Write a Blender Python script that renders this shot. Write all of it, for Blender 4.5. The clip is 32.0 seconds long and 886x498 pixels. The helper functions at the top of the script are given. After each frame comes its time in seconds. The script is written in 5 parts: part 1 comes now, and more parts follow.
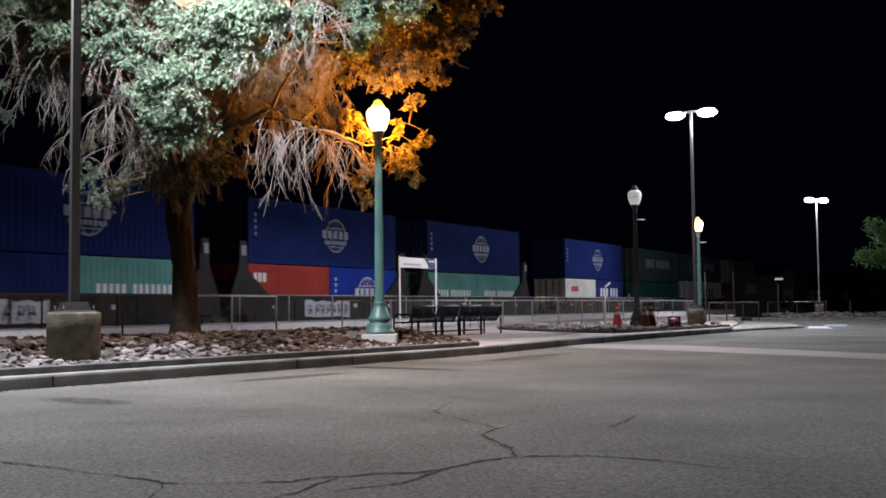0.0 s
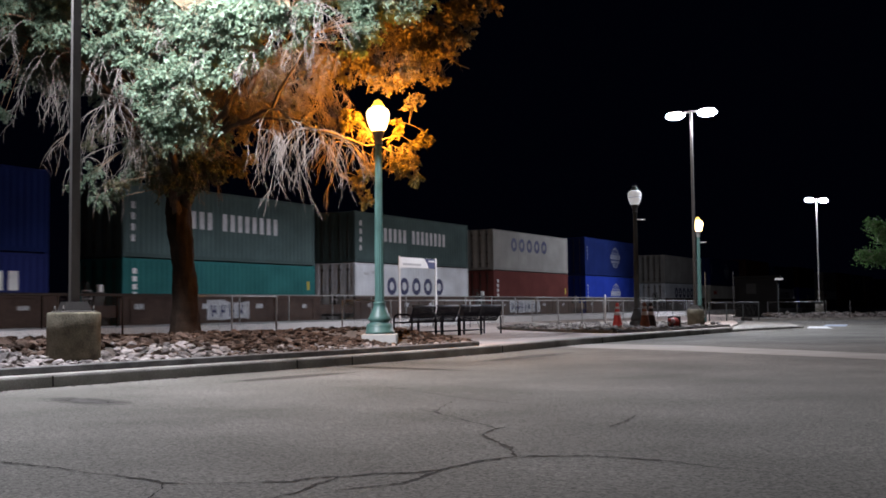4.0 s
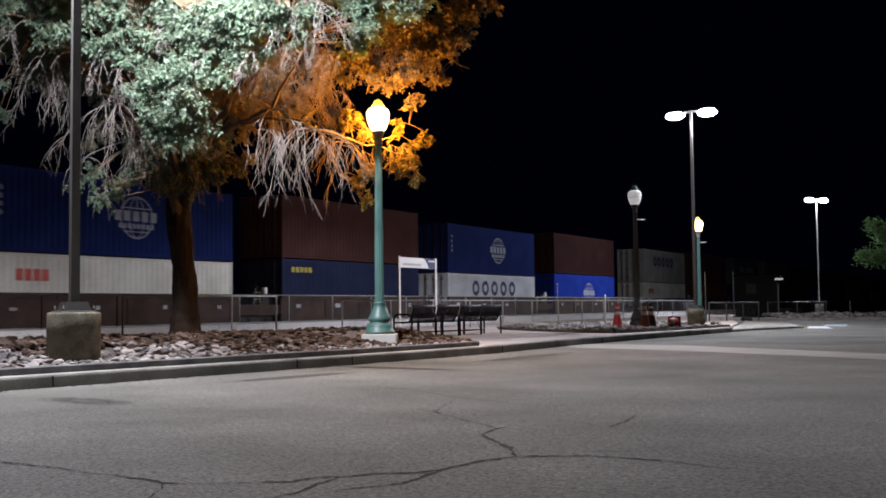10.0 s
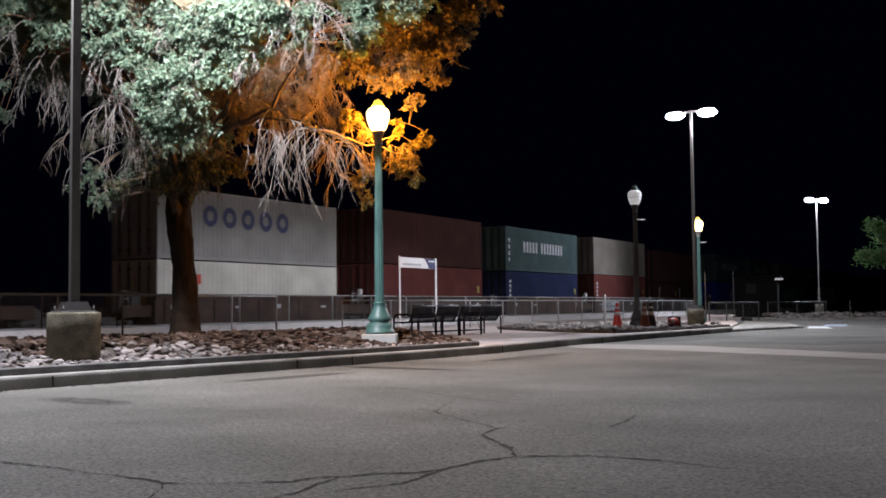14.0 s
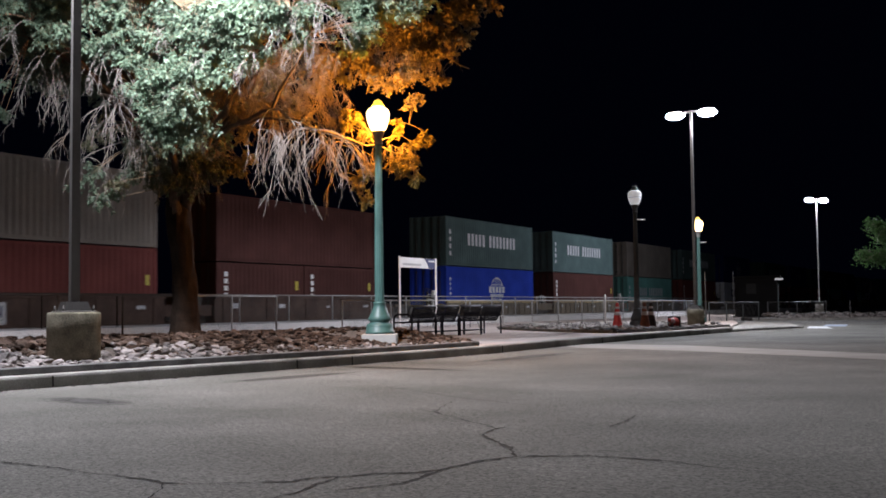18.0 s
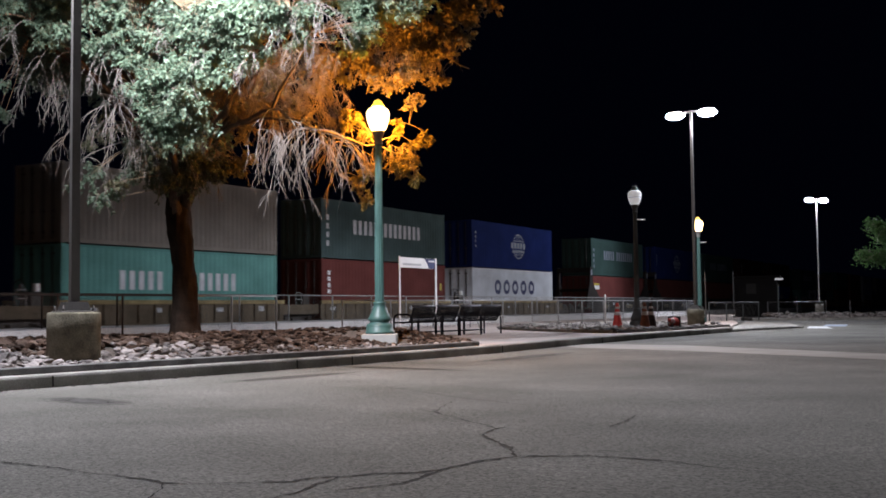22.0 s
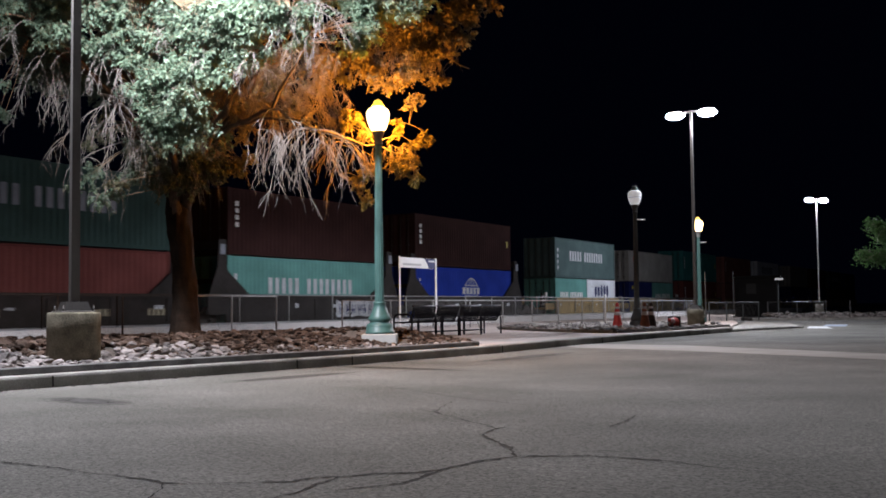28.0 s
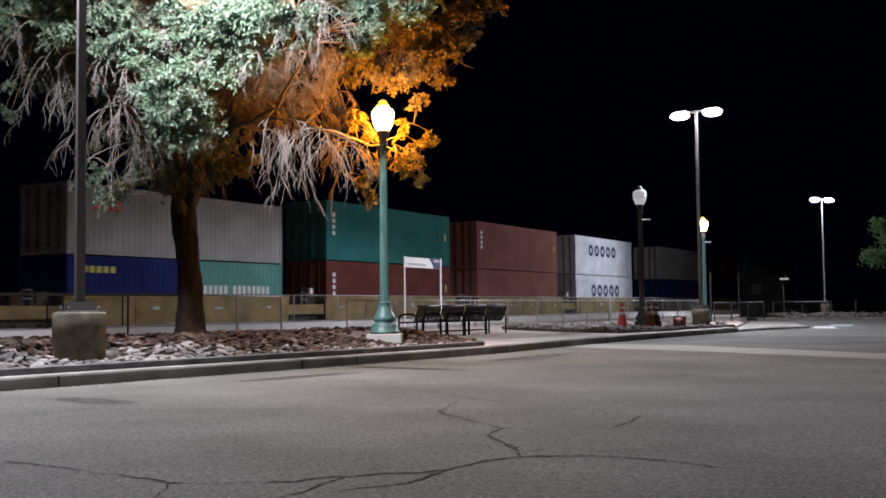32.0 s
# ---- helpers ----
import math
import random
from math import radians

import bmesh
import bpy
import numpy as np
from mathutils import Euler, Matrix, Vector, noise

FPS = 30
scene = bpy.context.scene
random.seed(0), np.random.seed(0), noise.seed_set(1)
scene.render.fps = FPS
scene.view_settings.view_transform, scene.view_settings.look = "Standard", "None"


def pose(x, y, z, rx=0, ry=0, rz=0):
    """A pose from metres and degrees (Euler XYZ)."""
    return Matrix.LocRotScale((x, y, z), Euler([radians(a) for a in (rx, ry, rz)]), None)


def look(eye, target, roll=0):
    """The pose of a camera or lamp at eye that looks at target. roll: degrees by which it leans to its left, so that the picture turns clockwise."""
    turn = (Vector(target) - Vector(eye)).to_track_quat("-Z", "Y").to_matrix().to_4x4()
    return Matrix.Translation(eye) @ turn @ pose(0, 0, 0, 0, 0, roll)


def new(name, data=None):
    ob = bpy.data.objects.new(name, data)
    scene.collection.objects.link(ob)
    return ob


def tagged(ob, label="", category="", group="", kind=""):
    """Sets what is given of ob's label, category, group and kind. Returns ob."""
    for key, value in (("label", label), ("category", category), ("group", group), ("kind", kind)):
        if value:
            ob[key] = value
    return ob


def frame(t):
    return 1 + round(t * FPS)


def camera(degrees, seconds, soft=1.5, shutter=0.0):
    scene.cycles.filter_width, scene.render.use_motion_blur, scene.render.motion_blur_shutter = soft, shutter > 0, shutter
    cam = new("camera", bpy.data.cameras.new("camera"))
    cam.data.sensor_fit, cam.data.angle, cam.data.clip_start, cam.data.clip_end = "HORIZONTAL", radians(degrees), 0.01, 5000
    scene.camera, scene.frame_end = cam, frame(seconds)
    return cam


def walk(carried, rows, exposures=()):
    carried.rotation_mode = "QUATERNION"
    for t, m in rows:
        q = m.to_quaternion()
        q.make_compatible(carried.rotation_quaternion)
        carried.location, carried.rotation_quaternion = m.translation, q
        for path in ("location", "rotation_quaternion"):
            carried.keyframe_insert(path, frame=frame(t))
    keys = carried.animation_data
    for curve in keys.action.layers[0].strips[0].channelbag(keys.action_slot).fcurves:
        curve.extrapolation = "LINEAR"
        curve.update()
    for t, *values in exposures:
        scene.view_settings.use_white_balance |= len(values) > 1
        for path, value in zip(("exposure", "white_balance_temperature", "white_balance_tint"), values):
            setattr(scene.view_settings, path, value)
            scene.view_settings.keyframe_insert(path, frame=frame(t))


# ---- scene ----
HC = 0.95                       # lens height over the car park


def aim(yaw=0.0):
    """The camera's pose, tilted up a little and leaning, turned by yaw degrees to the left."""
    return pose(0, 0, HC, 0, 0, yaw) @ pose(0, 0, 0, 90 + 3.141, 0, 0) @ pose(0, 0, 0, 0, 0, -0.669)


cam = camera(44.9, 32.0, soft=1.75, shutter=0.3)
walk(cam, [(0.0, aim(0)), (30.8, aim(0)), (31.3, aim(0.01)), (31.6, aim(0.03)), (32.0, aim(0.262))])

# ---- night sky and exposure ----
world = bpy.data.worlds.new("night")
scene.world = world
world.use_nodes = True
world.node_tree.nodes["Background"].inputs["Color"].default_value = (0.07, 0.10, 0.36, 1)
world.node_tree.nodes["Background"].inputs["Strength"].default_value = 0.0042
scene.view_settings.exposure = 0.1

LED = (0.895, 0.92, 1.04)
SODIUM = (1.0, 0.40, 0.035)


def lamp(name, at, watts, colour, size=0.15, spot=None, aim_at=None, blend=0.8):
    data = bpy.data.lights.new(name, "SPOT" if spot else "POINT")
    data.energy, data.color, data.shadow_soft_size = watts, colour, size
    if spot:
        data.spot_size, data.spot_blend = radians(spot), blend
    ob = new(name, data)
    ob.matrix_basis = look(at, aim_at) if aim_at else Matrix.Translation(at)
    return ob


# ---- plan: the track, the kerb line and the lamps ----
TH = radians(60.85)
ALONG = Vector((math.cos(TH), math.sin(TH), 0))
ACROSS = Vector((-math.sin(TH), math.cos(TH), 0))
FACE = 30.01                     # from the camera to the near side of the containers, square to the track
RAIL = 0.18                      # top of rail


def by_track(s, d, z=0.0):
    """A point s metres along the track and d metres from the camera square to it."""
    return ALONG * (s + 54.08) + ACROSS * d + Vector((0, 0, z))


KERB = [(-22.0, -9.2), (-5.4, 13.1), (-3.24, 16.0), (-1.75, 18.0), (0.17, 20.75), (0.92, 21.95), (2.96, 25.8), (6.66, 31.9), (9.95, 37.0), (11.6, 39.3), (13.9, 41.5)]
POLE_NEAR = (-5.37, 15.6)
POLE_MID = (9.62, 41.0)
POLE_FAR = (26.6, 76.0)
ACORN_A = (-1.33, 22.3, 0.43)
ACORN_B = (6.66, 37.0, 0.2)
ACORN_C = (11.93, 50.0, 0.15)

POLE_H, REACH = 8.38, 0.66
# each pole has one head thrown over the car park and one thrown back over the platform
HEADS = (
    (POLE_NEAR, 35, -1, 4400, (-0.9, 11.2, 0.0), 146, 0.85), (POLE_NEAR, 35, 1, 10400, (-3.65, 19.8, 7.3), 130, 1.0),
    (POLE_MID, -36, 1, 600, (5.0, 23.0, 0.0), 138, 0.9), (POLE_MID, -36, -1, 4300, (9.1, 41.3, 0.0), 165, 0.16),
    (POLE_FAR, 25, 1, 900, (26.0, 62.0, 0.0), 160, 0.8), (POLE_FAR, 25, -1, 5800, (7.2, 70.4, 1.0), 136, 0.5),
)
for (px, py), ang, k, w, to_there, wide, soft in HEADS:
    lamp("pole_light", (px + k * REACH * math.cos(radians(ang)), py + k * REACH * math.sin(radians(ang)), POLE_H - 0.27), w, LED, 0.2, wide, to_there, soft)
lamp("acorn_light", (ACORN_A[0], ACORN_A[1], ACORN_A[2] + 4.42), 1000, SODIUM, 0.2)
# globe B only catches the pole lamps; this light is added
lamp("acorn_light", (ACORN_B[0], ACORN_B[1], ACORN_B[2] + 4.42), 160, LED, 0.2)
lamp("acorn_light", (ACORN_C[0], ACORN_C[1], ACORN_C[2] + 4.45), 300, (1.0, 0.68, 0.40), 0.2)

# ---- materials ----


def material(name, base, rough=0.8, metal=0.0, vary=0.25, scale=3.0, bump=0.15, fine=60.0, tint=None, random_value=0.0, emit=None, strength=0.0, spec=0.4, pieces=False):
    """A worn surface: base colour, blotches at one scale, grain at a finer one, relief."""
    m = bpy.data.materials.new(name)
    m.use_nodes = True
    n, l = m.node_tree.nodes, m.node_tree.links
    b = n["Principled BSDF"]
    b.inputs["Roughness"].default_value, b.inputs["Metallic"].default_value = rough, metal
    b.inputs["Specular IOR Level"].default_value = spec
    b.inputs["Base Color"].default_value = (*base, 1)
    if vary or random_value:
        co = n.new("ShaderNodeTexCoord")
        big, small = n.new("ShaderNodeTexNoise"), n.new("ShaderNodeTexNoise")
        big.inputs["Scale"].default_value, big.inputs["Detail"].default_value = scale, 5
        small.inputs["Scale"].default_value, small.inputs["Detail"].default_value = fine, 3
        l.new(co.outputs["Object"], big.inputs["Vector"])
        l.new(co.outputs["Object"], small.inputs["Vector"])
        add = n.new("ShaderNodeMath")
        add.operation = "MULTIPLY_ADD"
        add.inputs[1].default_value = 0.5
        l.new(small.outputs["Fac"], add.inputs[0])
        l.new(big.outputs["Fac"], add.inputs[2])
        ramp = n.new("ShaderNodeMapRange")
        ramp.inputs["From Min"].default_value, ramp.inputs["From Max"].default_value = 0.45, 1.05
        l.new(add.outputs[0], ramp.inputs["Value"])
        mix = n.new("ShaderNodeMix")
        mix.data_type = "RGBA"
        other = tint or tuple(c * (1 - vary) for c in base)
        mix.inputs["A"].default_value, mix.inputs["B"].default_value = (*other, 1), (*[min(1, c * (1 + vary)) for c in base], 1)
        l.new(ramp.outputs["Result"], mix.inputs["Factor"])
        last = mix.outputs["Result"]
        if random_value:
            info, hsv, rr = n.new("ShaderNodeObjectInfo"), n.new("ShaderNodeHueSaturation"), n.new("ShaderNodeMapRange")
            rr.inputs["To Min"].default_value, rr.inputs["To Max"].default_value = 1 - random_value, 1 + random_value
            geo, both, wrap = n.new("ShaderNodeNewGeometry"), n.new("ShaderNodeMath"), n.new("ShaderNodeMath")
            wrap.operation = "FRACT"
            l.new(info.outputs["Random"], both.inputs[0])
            l.new(geo.outputs["Random Per Island"], both.inputs[1])
            l.new(both.outputs[0], wrap.inputs[0])
            l.new(wrap.outputs[0] if pieces else info.outputs["Random"], rr.inputs["Value"])
            l.new(rr.outputs["Result"], hsv.inputs["Value"])
            l.new(last, hsv.inputs["Color"])
            last = hsv.outputs["Color"]
        l.new(last, b.inputs["Base Color"])
        if bump:
            bp = n.new("ShaderNodeBump")
            bp.inputs["Strength"].default_value, bp.inputs["Distance"].default_value = bump, 0.02
            l.new(add.outputs[0], bp.inputs["Height"])
            l.new(bp.outputs["Normal"], b.inputs["Normal"])
    if emit:
        b.inputs["Emission Color"].default_value, b.inputs["Emission Strength"].default_value = (*emit, 1), strength
    return m


M = {
    "crack": material("crack_tar", (0.022, 0.021, 0.02), 0.9, vary=0.3, spec=0.2),
    "old_crack": material("worn_crack", (0.05, 0.047, 0.042), 0.9, vary=0.4, spec=0.2),
    "stain": material("oil_stain", (0.085, 0.082, 0.078), 0.8, vary=0.3, scale=2, spec=0.25),
    "wire": material("fence_wire", (0.07, 0.07, 0.07), 0.5, 0.6, vary=0.15, scale=5, fine=50, bump=0),
    "concrete": material("concrete", (0.36, 0.345, 0.32), 0.85, vary=0.22, scale=1.3, fine=70, bump=0.3),
    "kerb": material("kerb_concrete", (0.31, 0.297, 0.275), 0.95, vary=0.5, scale=1.6, fine=50, bump=0.6, spec=0.1),
    "edging": material("edging_concrete", (0.17, 0.168, 0.165), 0.95, vary=0.5, scale=3, fine=50, bump=0.6, spec=0.1),
    "walk": material("walk_concrete", (0.50, 0.42, 0.385), 0.85, vary=0.18, scale=0.8, fine=40, bump=0.2),
    "platform": material("platform_concrete", (0.56, 0.56, 0.565), 0.8, vary=0.15, scale=0.8, fine=40, bump=0.2),
    "ochre_base": material("pole_base_concrete", (0.20, 0.18, 0.135), 0.95, vary=0.5, scale=5, fine=40, bump=0.5, spec=0.08),
    "gravel": material("gravel", (0.075, 0.06, 0.05), 0.95, vary=0.5, scale=6, fine=30, bump=0.9),
    "ballast": material("ballast", (0.14, 0.13, 0.125), 0.95, vary=0.5, scale=5, fine=25, bump=0.9),
    "stone": material("river_stone", (0.27, 0.24, 0.228), 0.9, vary=0.4, scale=4, fine=30, bump=0.7, random_value=0.6, spec=0.15, pieces=True),
    "brown_stone": material("brown_stone", (0.095, 0.066, 0.052), 0.9, vary=0.4, scale=4, fine=30, bump=0.7, random_value=0.7, spec=0.1, pieces=True),
    "broken_stone": material("broken_stone", (0.18, 0.165, 0.155), 0.9, vary=0.45, scale=4, fine=30, bump=0.7, random_value=0.75, spec=0.15, pieces=True),
    "mulch": material("dark_stone", (0.042, 0.027, 0.02), 0.95, vary=0.35, scale=6, fine=40, bump=0.6, random_value=0.8, spec=0.05, pieces=True),
    "bark": material("bark", (0.02, 0.0135, 0.01), 0.95, vary=0.5, scale=5, fine=26, bump=1.0, spec=0.06),
    "limb_bark": material("brown_branch_bark", (0.06, 0.042, 0.031), 0.95, vary=0.45, scale=5, fine=28, bump=0.8, spec=0.1),
    "pale_bark": material("grey_branch_bark", (0.105, 0.075, 0.055), 0.9, vary=0.35, scale=4, fine=30, bump=0.4),
    "twig": material("dry_twig", (0.165, 0.145, 0.128), 0.9, vary=0.3, scale=3, fine=20, bump=0.2),
    "brown_twig": material("brown_twig", (0.15, 0.098, 0.058), 0.9, vary=0.3, scale=3, fine=20, bump=0.2),
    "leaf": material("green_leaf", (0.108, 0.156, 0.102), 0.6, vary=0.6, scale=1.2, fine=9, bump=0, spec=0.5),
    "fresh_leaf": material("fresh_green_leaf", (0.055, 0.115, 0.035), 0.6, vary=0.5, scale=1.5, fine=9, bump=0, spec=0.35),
    "shade_tinted_leaf": material("shade_tinted_leaf", (0.065, 0.068, 0.036), 0.65, vary=0.6, scale=1.2, fine=9, bump=0, spec=0.3),
    "dry_leaf": material("dry_leaf", (0.21, 0.145, 0.06), 0.8, vary=0.4, scale=1.2, fine=9, bump=0),
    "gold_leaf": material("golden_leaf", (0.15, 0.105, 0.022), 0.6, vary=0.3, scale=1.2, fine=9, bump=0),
    "bronze": material("bronze_paint", (0.15, 0.138, 0.13), 0.5, vary=0.15, scale=2, fine=30, bump=0.05),
    "green": material("green_paint", (0.048, 0.104, 0.092), 0.45, vary=0.2, scale=3, fine=40, bump=0.08),
    "dark_paint": material("dark_paint", (0.04, 0.045, 0.045), 0.5, vary=0.2, scale=3, fine=40, bump=0.05),
    "bench": material("bench_coating", (0.005, 0.006, 0.016), 0.55, vary=0.2, scale=4, fine=40, bump=0.05, spec=0.15),
    # base lifted to a paler blue so the lamp glints on the rails show
    "bench_rail": material("glossy_bench_coating", (0.03, 0.035, 0.07), 0.3, vary=0.2, scale=4, fine=40, bump=0.03, spec=0.9),
    "galv": material("galvanised_steel", (0.42, 0.42, 0.42), 0.45, 0.7, vary=0.2, scale=5, fine=50, bump=0.05),
    "dull_galv": material("dull_galvanised_steel", (0.16, 0.165, 0.175), 0.6, 0.5, vary=0.25, scale=5, fine=50, bump=0.05),
    "shade_brown_steel": material("shade_darkened_steel", (0.028, 0.02, 0.016), 0.85, vary=0.4, scale=4, fine=40, bump=0.1, spec=0.1),
    "steel": material("dark_steel", (0.05, 0.045, 0.042), 0.6, 0.4, vary=0.4, scale=3, fine=30, bump=0.2),
    "rail": material("rail_steel", (0.22, 0.20, 0.19), 0.4, 0.9, vary=0.2, scale=3, fine=30, bump=0.1),
    "tie": material("tie_wood", (0.06, 0.05, 0.042), 0.9, vary=0.4, scale=4, fine=30, bump=0.5),
    "white": material("white_paint", (0.84, 0.84, 0.84), 0.5, vary=0.06, scale=3, fine=30, bump=0.03),
    "navy": material("navy_paint", (0.02, 0.03, 0.12), 0.5, vary=0.1, scale=3, fine=30, bump=0.03),
    "sign_text": material("sign_grey", (0.35, 0.36, 0.40), 0.6, vary=0.1),
    "cone": material("cone_rubber", (0.34, 0.022, 0.015), 0.6, vary=0.25, scale=8, fine=40, bump=0.1),
    "cone_dark": material("dirty_cone_rubber", (0.16, 0.05, 0.022), 0.7, vary=0.4, scale=8, fine=40, bump=0.1),
    "cone_black": material("blackened_cone_rubber", (0.03, 0.016, 0.012), 0.7, vary=0.4, scale=8, fine=40, bump=0.1),
    "rubber": material("black_rubber", (0.02, 0.02, 0.02), 0.8, vary=0.2, scale=5, fine=40, bump=0.1),
    "reflect": material("reflective_band", (0.34, 0.30, 0.28), 0.3, vary=0.08, scale=8, fine=40, bump=0),
    "wall": material("shed_block", (0.016, 0.0155, 0.016), 0.95, vary=0.2, scale=1.5, fine=30, bump=0.3, spec=0.03),
    "mark_white": material("road_paint", (0.62, 0.64, 0.66), 0.8, vary=0.3, scale=4, fine=30, bump=0.1),
    "mark_blue": material("blue_road_paint", (0.36, 0.43, 0.56), 0.8, vary=0.3, scale=4, fine=30, bump=0.1),
    "led": material("led_lens", (0.9, 0.9, 0.9), 0.4, vary=0, bump=0, emit=LED, strength=130),
    "sodium": material("lit_globe", (0.9, 0.8, 0.5), 0.4, vary=0, bump=0, emit=(1.0, 0.72, 0.30), strength=9),
    # this cap gives off the globe's amber light itself, though it is no lamp
    "amber_cap": material("glowing_amber_cap", (0.8, 0.6, 0.2), 0.4, vary=0, bump=0, emit=(1.0, 0.62, 0.06), strength=1.3),
    # faint glow put in: on globe B it stands for the pole lamps' light
    "globe": material("white_globe", (0.85, 0.86, 0.9), 0.3, vary=0.05, bump=0, emit=(0.9, 0.93, 1.0), strength=0.3),
}



for key in ("leaf", "fresh_leaf", "shade_tinted_leaf", "dry_leaf", "gold_leaf"):
    # leaves let some light through
    n, l = M[key].node_tree.nodes, M[key].node_tree.links
    thin, mix = n.new("ShaderNodeBsdfTranslucent"), n.new("ShaderNodeMixShader")
    mix.inputs["Fac"].default_value = 0.35
    l.new(n["Principled BSDF"].inputs["Base Color"].links[0].from_socket, thin.inputs["Color"])
    l.new(n["Principled BSDF"].outputs["BSDF"], mix.inputs[1])
    l.new(thin.outputs["BSDF"], mix.inputs[2])
    l.new(mix.outputs["Shader"], n["Material Output"].inputs["Surface"])


def asphalt_material():
    """Worn asphalt: stone chips in binder, soft wear patches."""
    m = bpy.data.materials.new("asphalt")
    m.use_nodes = True
    n, l = m.node_tree.nodes, m.node_tree.links
    b = n["Principled BSDF"]
    b.inputs["Roughness"].default_value, b.inputs["Specular IOR Level"].default_value = 0.9, 0.2
    co = n.new("ShaderNodeTexCoord")
    chips, grit, patch = n.new("ShaderNodeTexVoronoi"), n.new("ShaderNodeTexNoise"), n.new("ShaderNodeTexNoise")
    chips.inputs["Scale"].default_value = 75
    grit.inputs["Scale"].default_value, grit.inputs["Detail"].default_value = 28, 4
    patch.inputs["Scale"].default_value, patch.inputs["Detail"].default_value = 0.45, 6
    for t in (chips, grit, patch):
        l.new(co.outputs["Object"], t.inputs["Vector"])
    sep = n.new("ShaderNodeSeparateColor")
    l.new(chips.outputs["Color"], sep.inputs["Color"])
    a = n.new("ShaderNodeMath")
    a.operation = "MULTIPLY_ADD"
    a.inputs[1].default_value = 0.55
    l.new(sep.outputs["Red"], a.inputs[0])
    l.new(grit.outputs["Fac"], a.inputs[2])
    ramp = n.new("ShaderNodeMapRange")
    for k, v in (("From Min", 0.45), ("From Max", 1.1), ("To Min", 0.5), ("To Max", 1.58)):
        ramp.inputs[k].default_value = v
    l.new(a.outputs[0], ramp.inputs["Value"])
    wear = n.new("ShaderNodeMix")
    wear.data_type = "RGBA"
    wear.inputs["A"].default_value, wear.inputs["B"].default_value = (0.112, 0.111, 0.098, 1), (0.212, 0.206, 0.186, 1)
    pr = n.new("ShaderNodeMapRange")
    pr.inputs["From Min"].default_value, pr.inputs["From Max"].default_value = 0.3, 0.7
    l.new(patch.outputs["Fac"], pr.inputs["Value"])
    l.new(pr.outputs["Result"], wear.inputs["Factor"])
    mul = n.new("ShaderNodeVectorMath")
    mul.operation = "SCALE"
    l.new(wear.outputs["Result"], mul.inputs[0])
    l.new(ramp.outputs["Result"], mul.inputs["Scale"])
    l.new(mul.outputs["Vector"], b.inputs["Base Color"])
    bp = n.new("ShaderNodeBump")
    bp.inputs["Strength"].default_value, bp.inputs["Distance"].default_value = 0.4, 0.01
    l.new(a.outputs[0], bp.inputs["Height"])
    l.new(bp.outputs["Normal"], b.inputs["Normal"])
    return m


M["asphalt"] = asphalt_material()

CONTAINER_PAINT = {
    "blue": (0.012, 0.022, 0.10), "globe_blue": (0.02, 0.045, 0.32), "navy": (0.02, 0.028, 0.12), "slate": (0.027, 0.034, 0.08),
    "white": (0.66, 0.65, 0.59), "grey": (0.29, 0.285, 0.275), "ice_white": (0.62, 0.65, 0.70), "beige": (0.205, 0.185, 0.165),
    "teal": (0.115, 0.275, 0.255), "sea": (0.072, 0.108, 0.11), "green": (0.042, 0.075, 0.07), "jade": (0.036, 0.16, 0.16),
    "brown": (0.075, 0.034, 0.031), "red_brown": (0.145, 0.048, 0.044), "pink_brown": (0.22, 0.095, 0.085), "dark_brown": (0.04, 0.019, 0.018), "red": (0.34, 0.05, 0.04),
}
for key, value in CONTAINER_PAINT.items():
    M["paint_" + key] = material("container_paint_" + key, value, 0.75, vary=0.25, scale=0.7, fine=14, bump=0.05, random_value=0.12, spec=0.02)
for key, value in {"car_brown": (0.075, 0.05, 0.042), "car_tan": (0.30, 0.235, 0.12), "car_rib": (0.13, 0.105, 0.075), "car_ochre": (0.31, 0.225, 0.11), "car_dark": (0.034, 0.03, 0.029)}.items():
    M[key] = material(key + "_paint", value, 0.8, vary=0.45, scale=1.1, fine=12, bump=0.15, spec=0.1)
for key, value in {"ink_white": (0.72, 0.73, 0.74), "ink_navy": (0.012, 0.018, 0.09), "ink_red": (0.5, 0.05, 0.03), "ink_yellow": (0.5, 0.42, 0.05), "ink_pale": (0.5, 0.52, 0.56), "ink_dimmed": (0.2, 0.22, 0.27), "ink_cream": (0.36, 0.31, 0.2)}.items():
    M[key] = material(key, value, 0.6, vary=0.22, scale=2, fine=14, bump=0)

# ---- mesh helpers ----


def box(bm, x0, y0, z0, x1, y1, z1):
    v = [bm.verts.new(p) for p in ((x0, y0, z0), (x1, y0, z0), (x1, y1, z0), (x0, y1, z0), (x0, y0, z1), (x1, y0, z1), (x1, y1, z1), (x0, y1, z1))]
    for f in ((3, 2, 1, 0), (4, 5, 6, 7), (0, 1, 5, 4), (1, 2, 6, 5), (2, 3, 7, 6), (3, 0, 4, 7)):
        bm.faces.new([v[i] for i in f])
    return bm


def lathe(bm, profile, seg=20, at=(0, 0, 0), smooth=True):
    """Turns a profile of (radius, height) about a standing axis."""
    rings = []
    for r, z in profile:
        rings.append([bm.verts.new((at[0] + r * math.cos(6.28319 * i / seg), at[1] + r * math.sin(6.28319 * i / seg), at[2] + z)) for i in range(seg)])
    for a, b in zip(rings, rings[1:]):
        for i in range(seg):
            f = bm.faces.new((a[i], a[(i + 1) % seg], b[(i + 1) % seg], b[i]))
            f.smooth = smooth
    bm.faces.new(rings[0][::-1])
    bm.faces.new(rings[-1])
    return bm


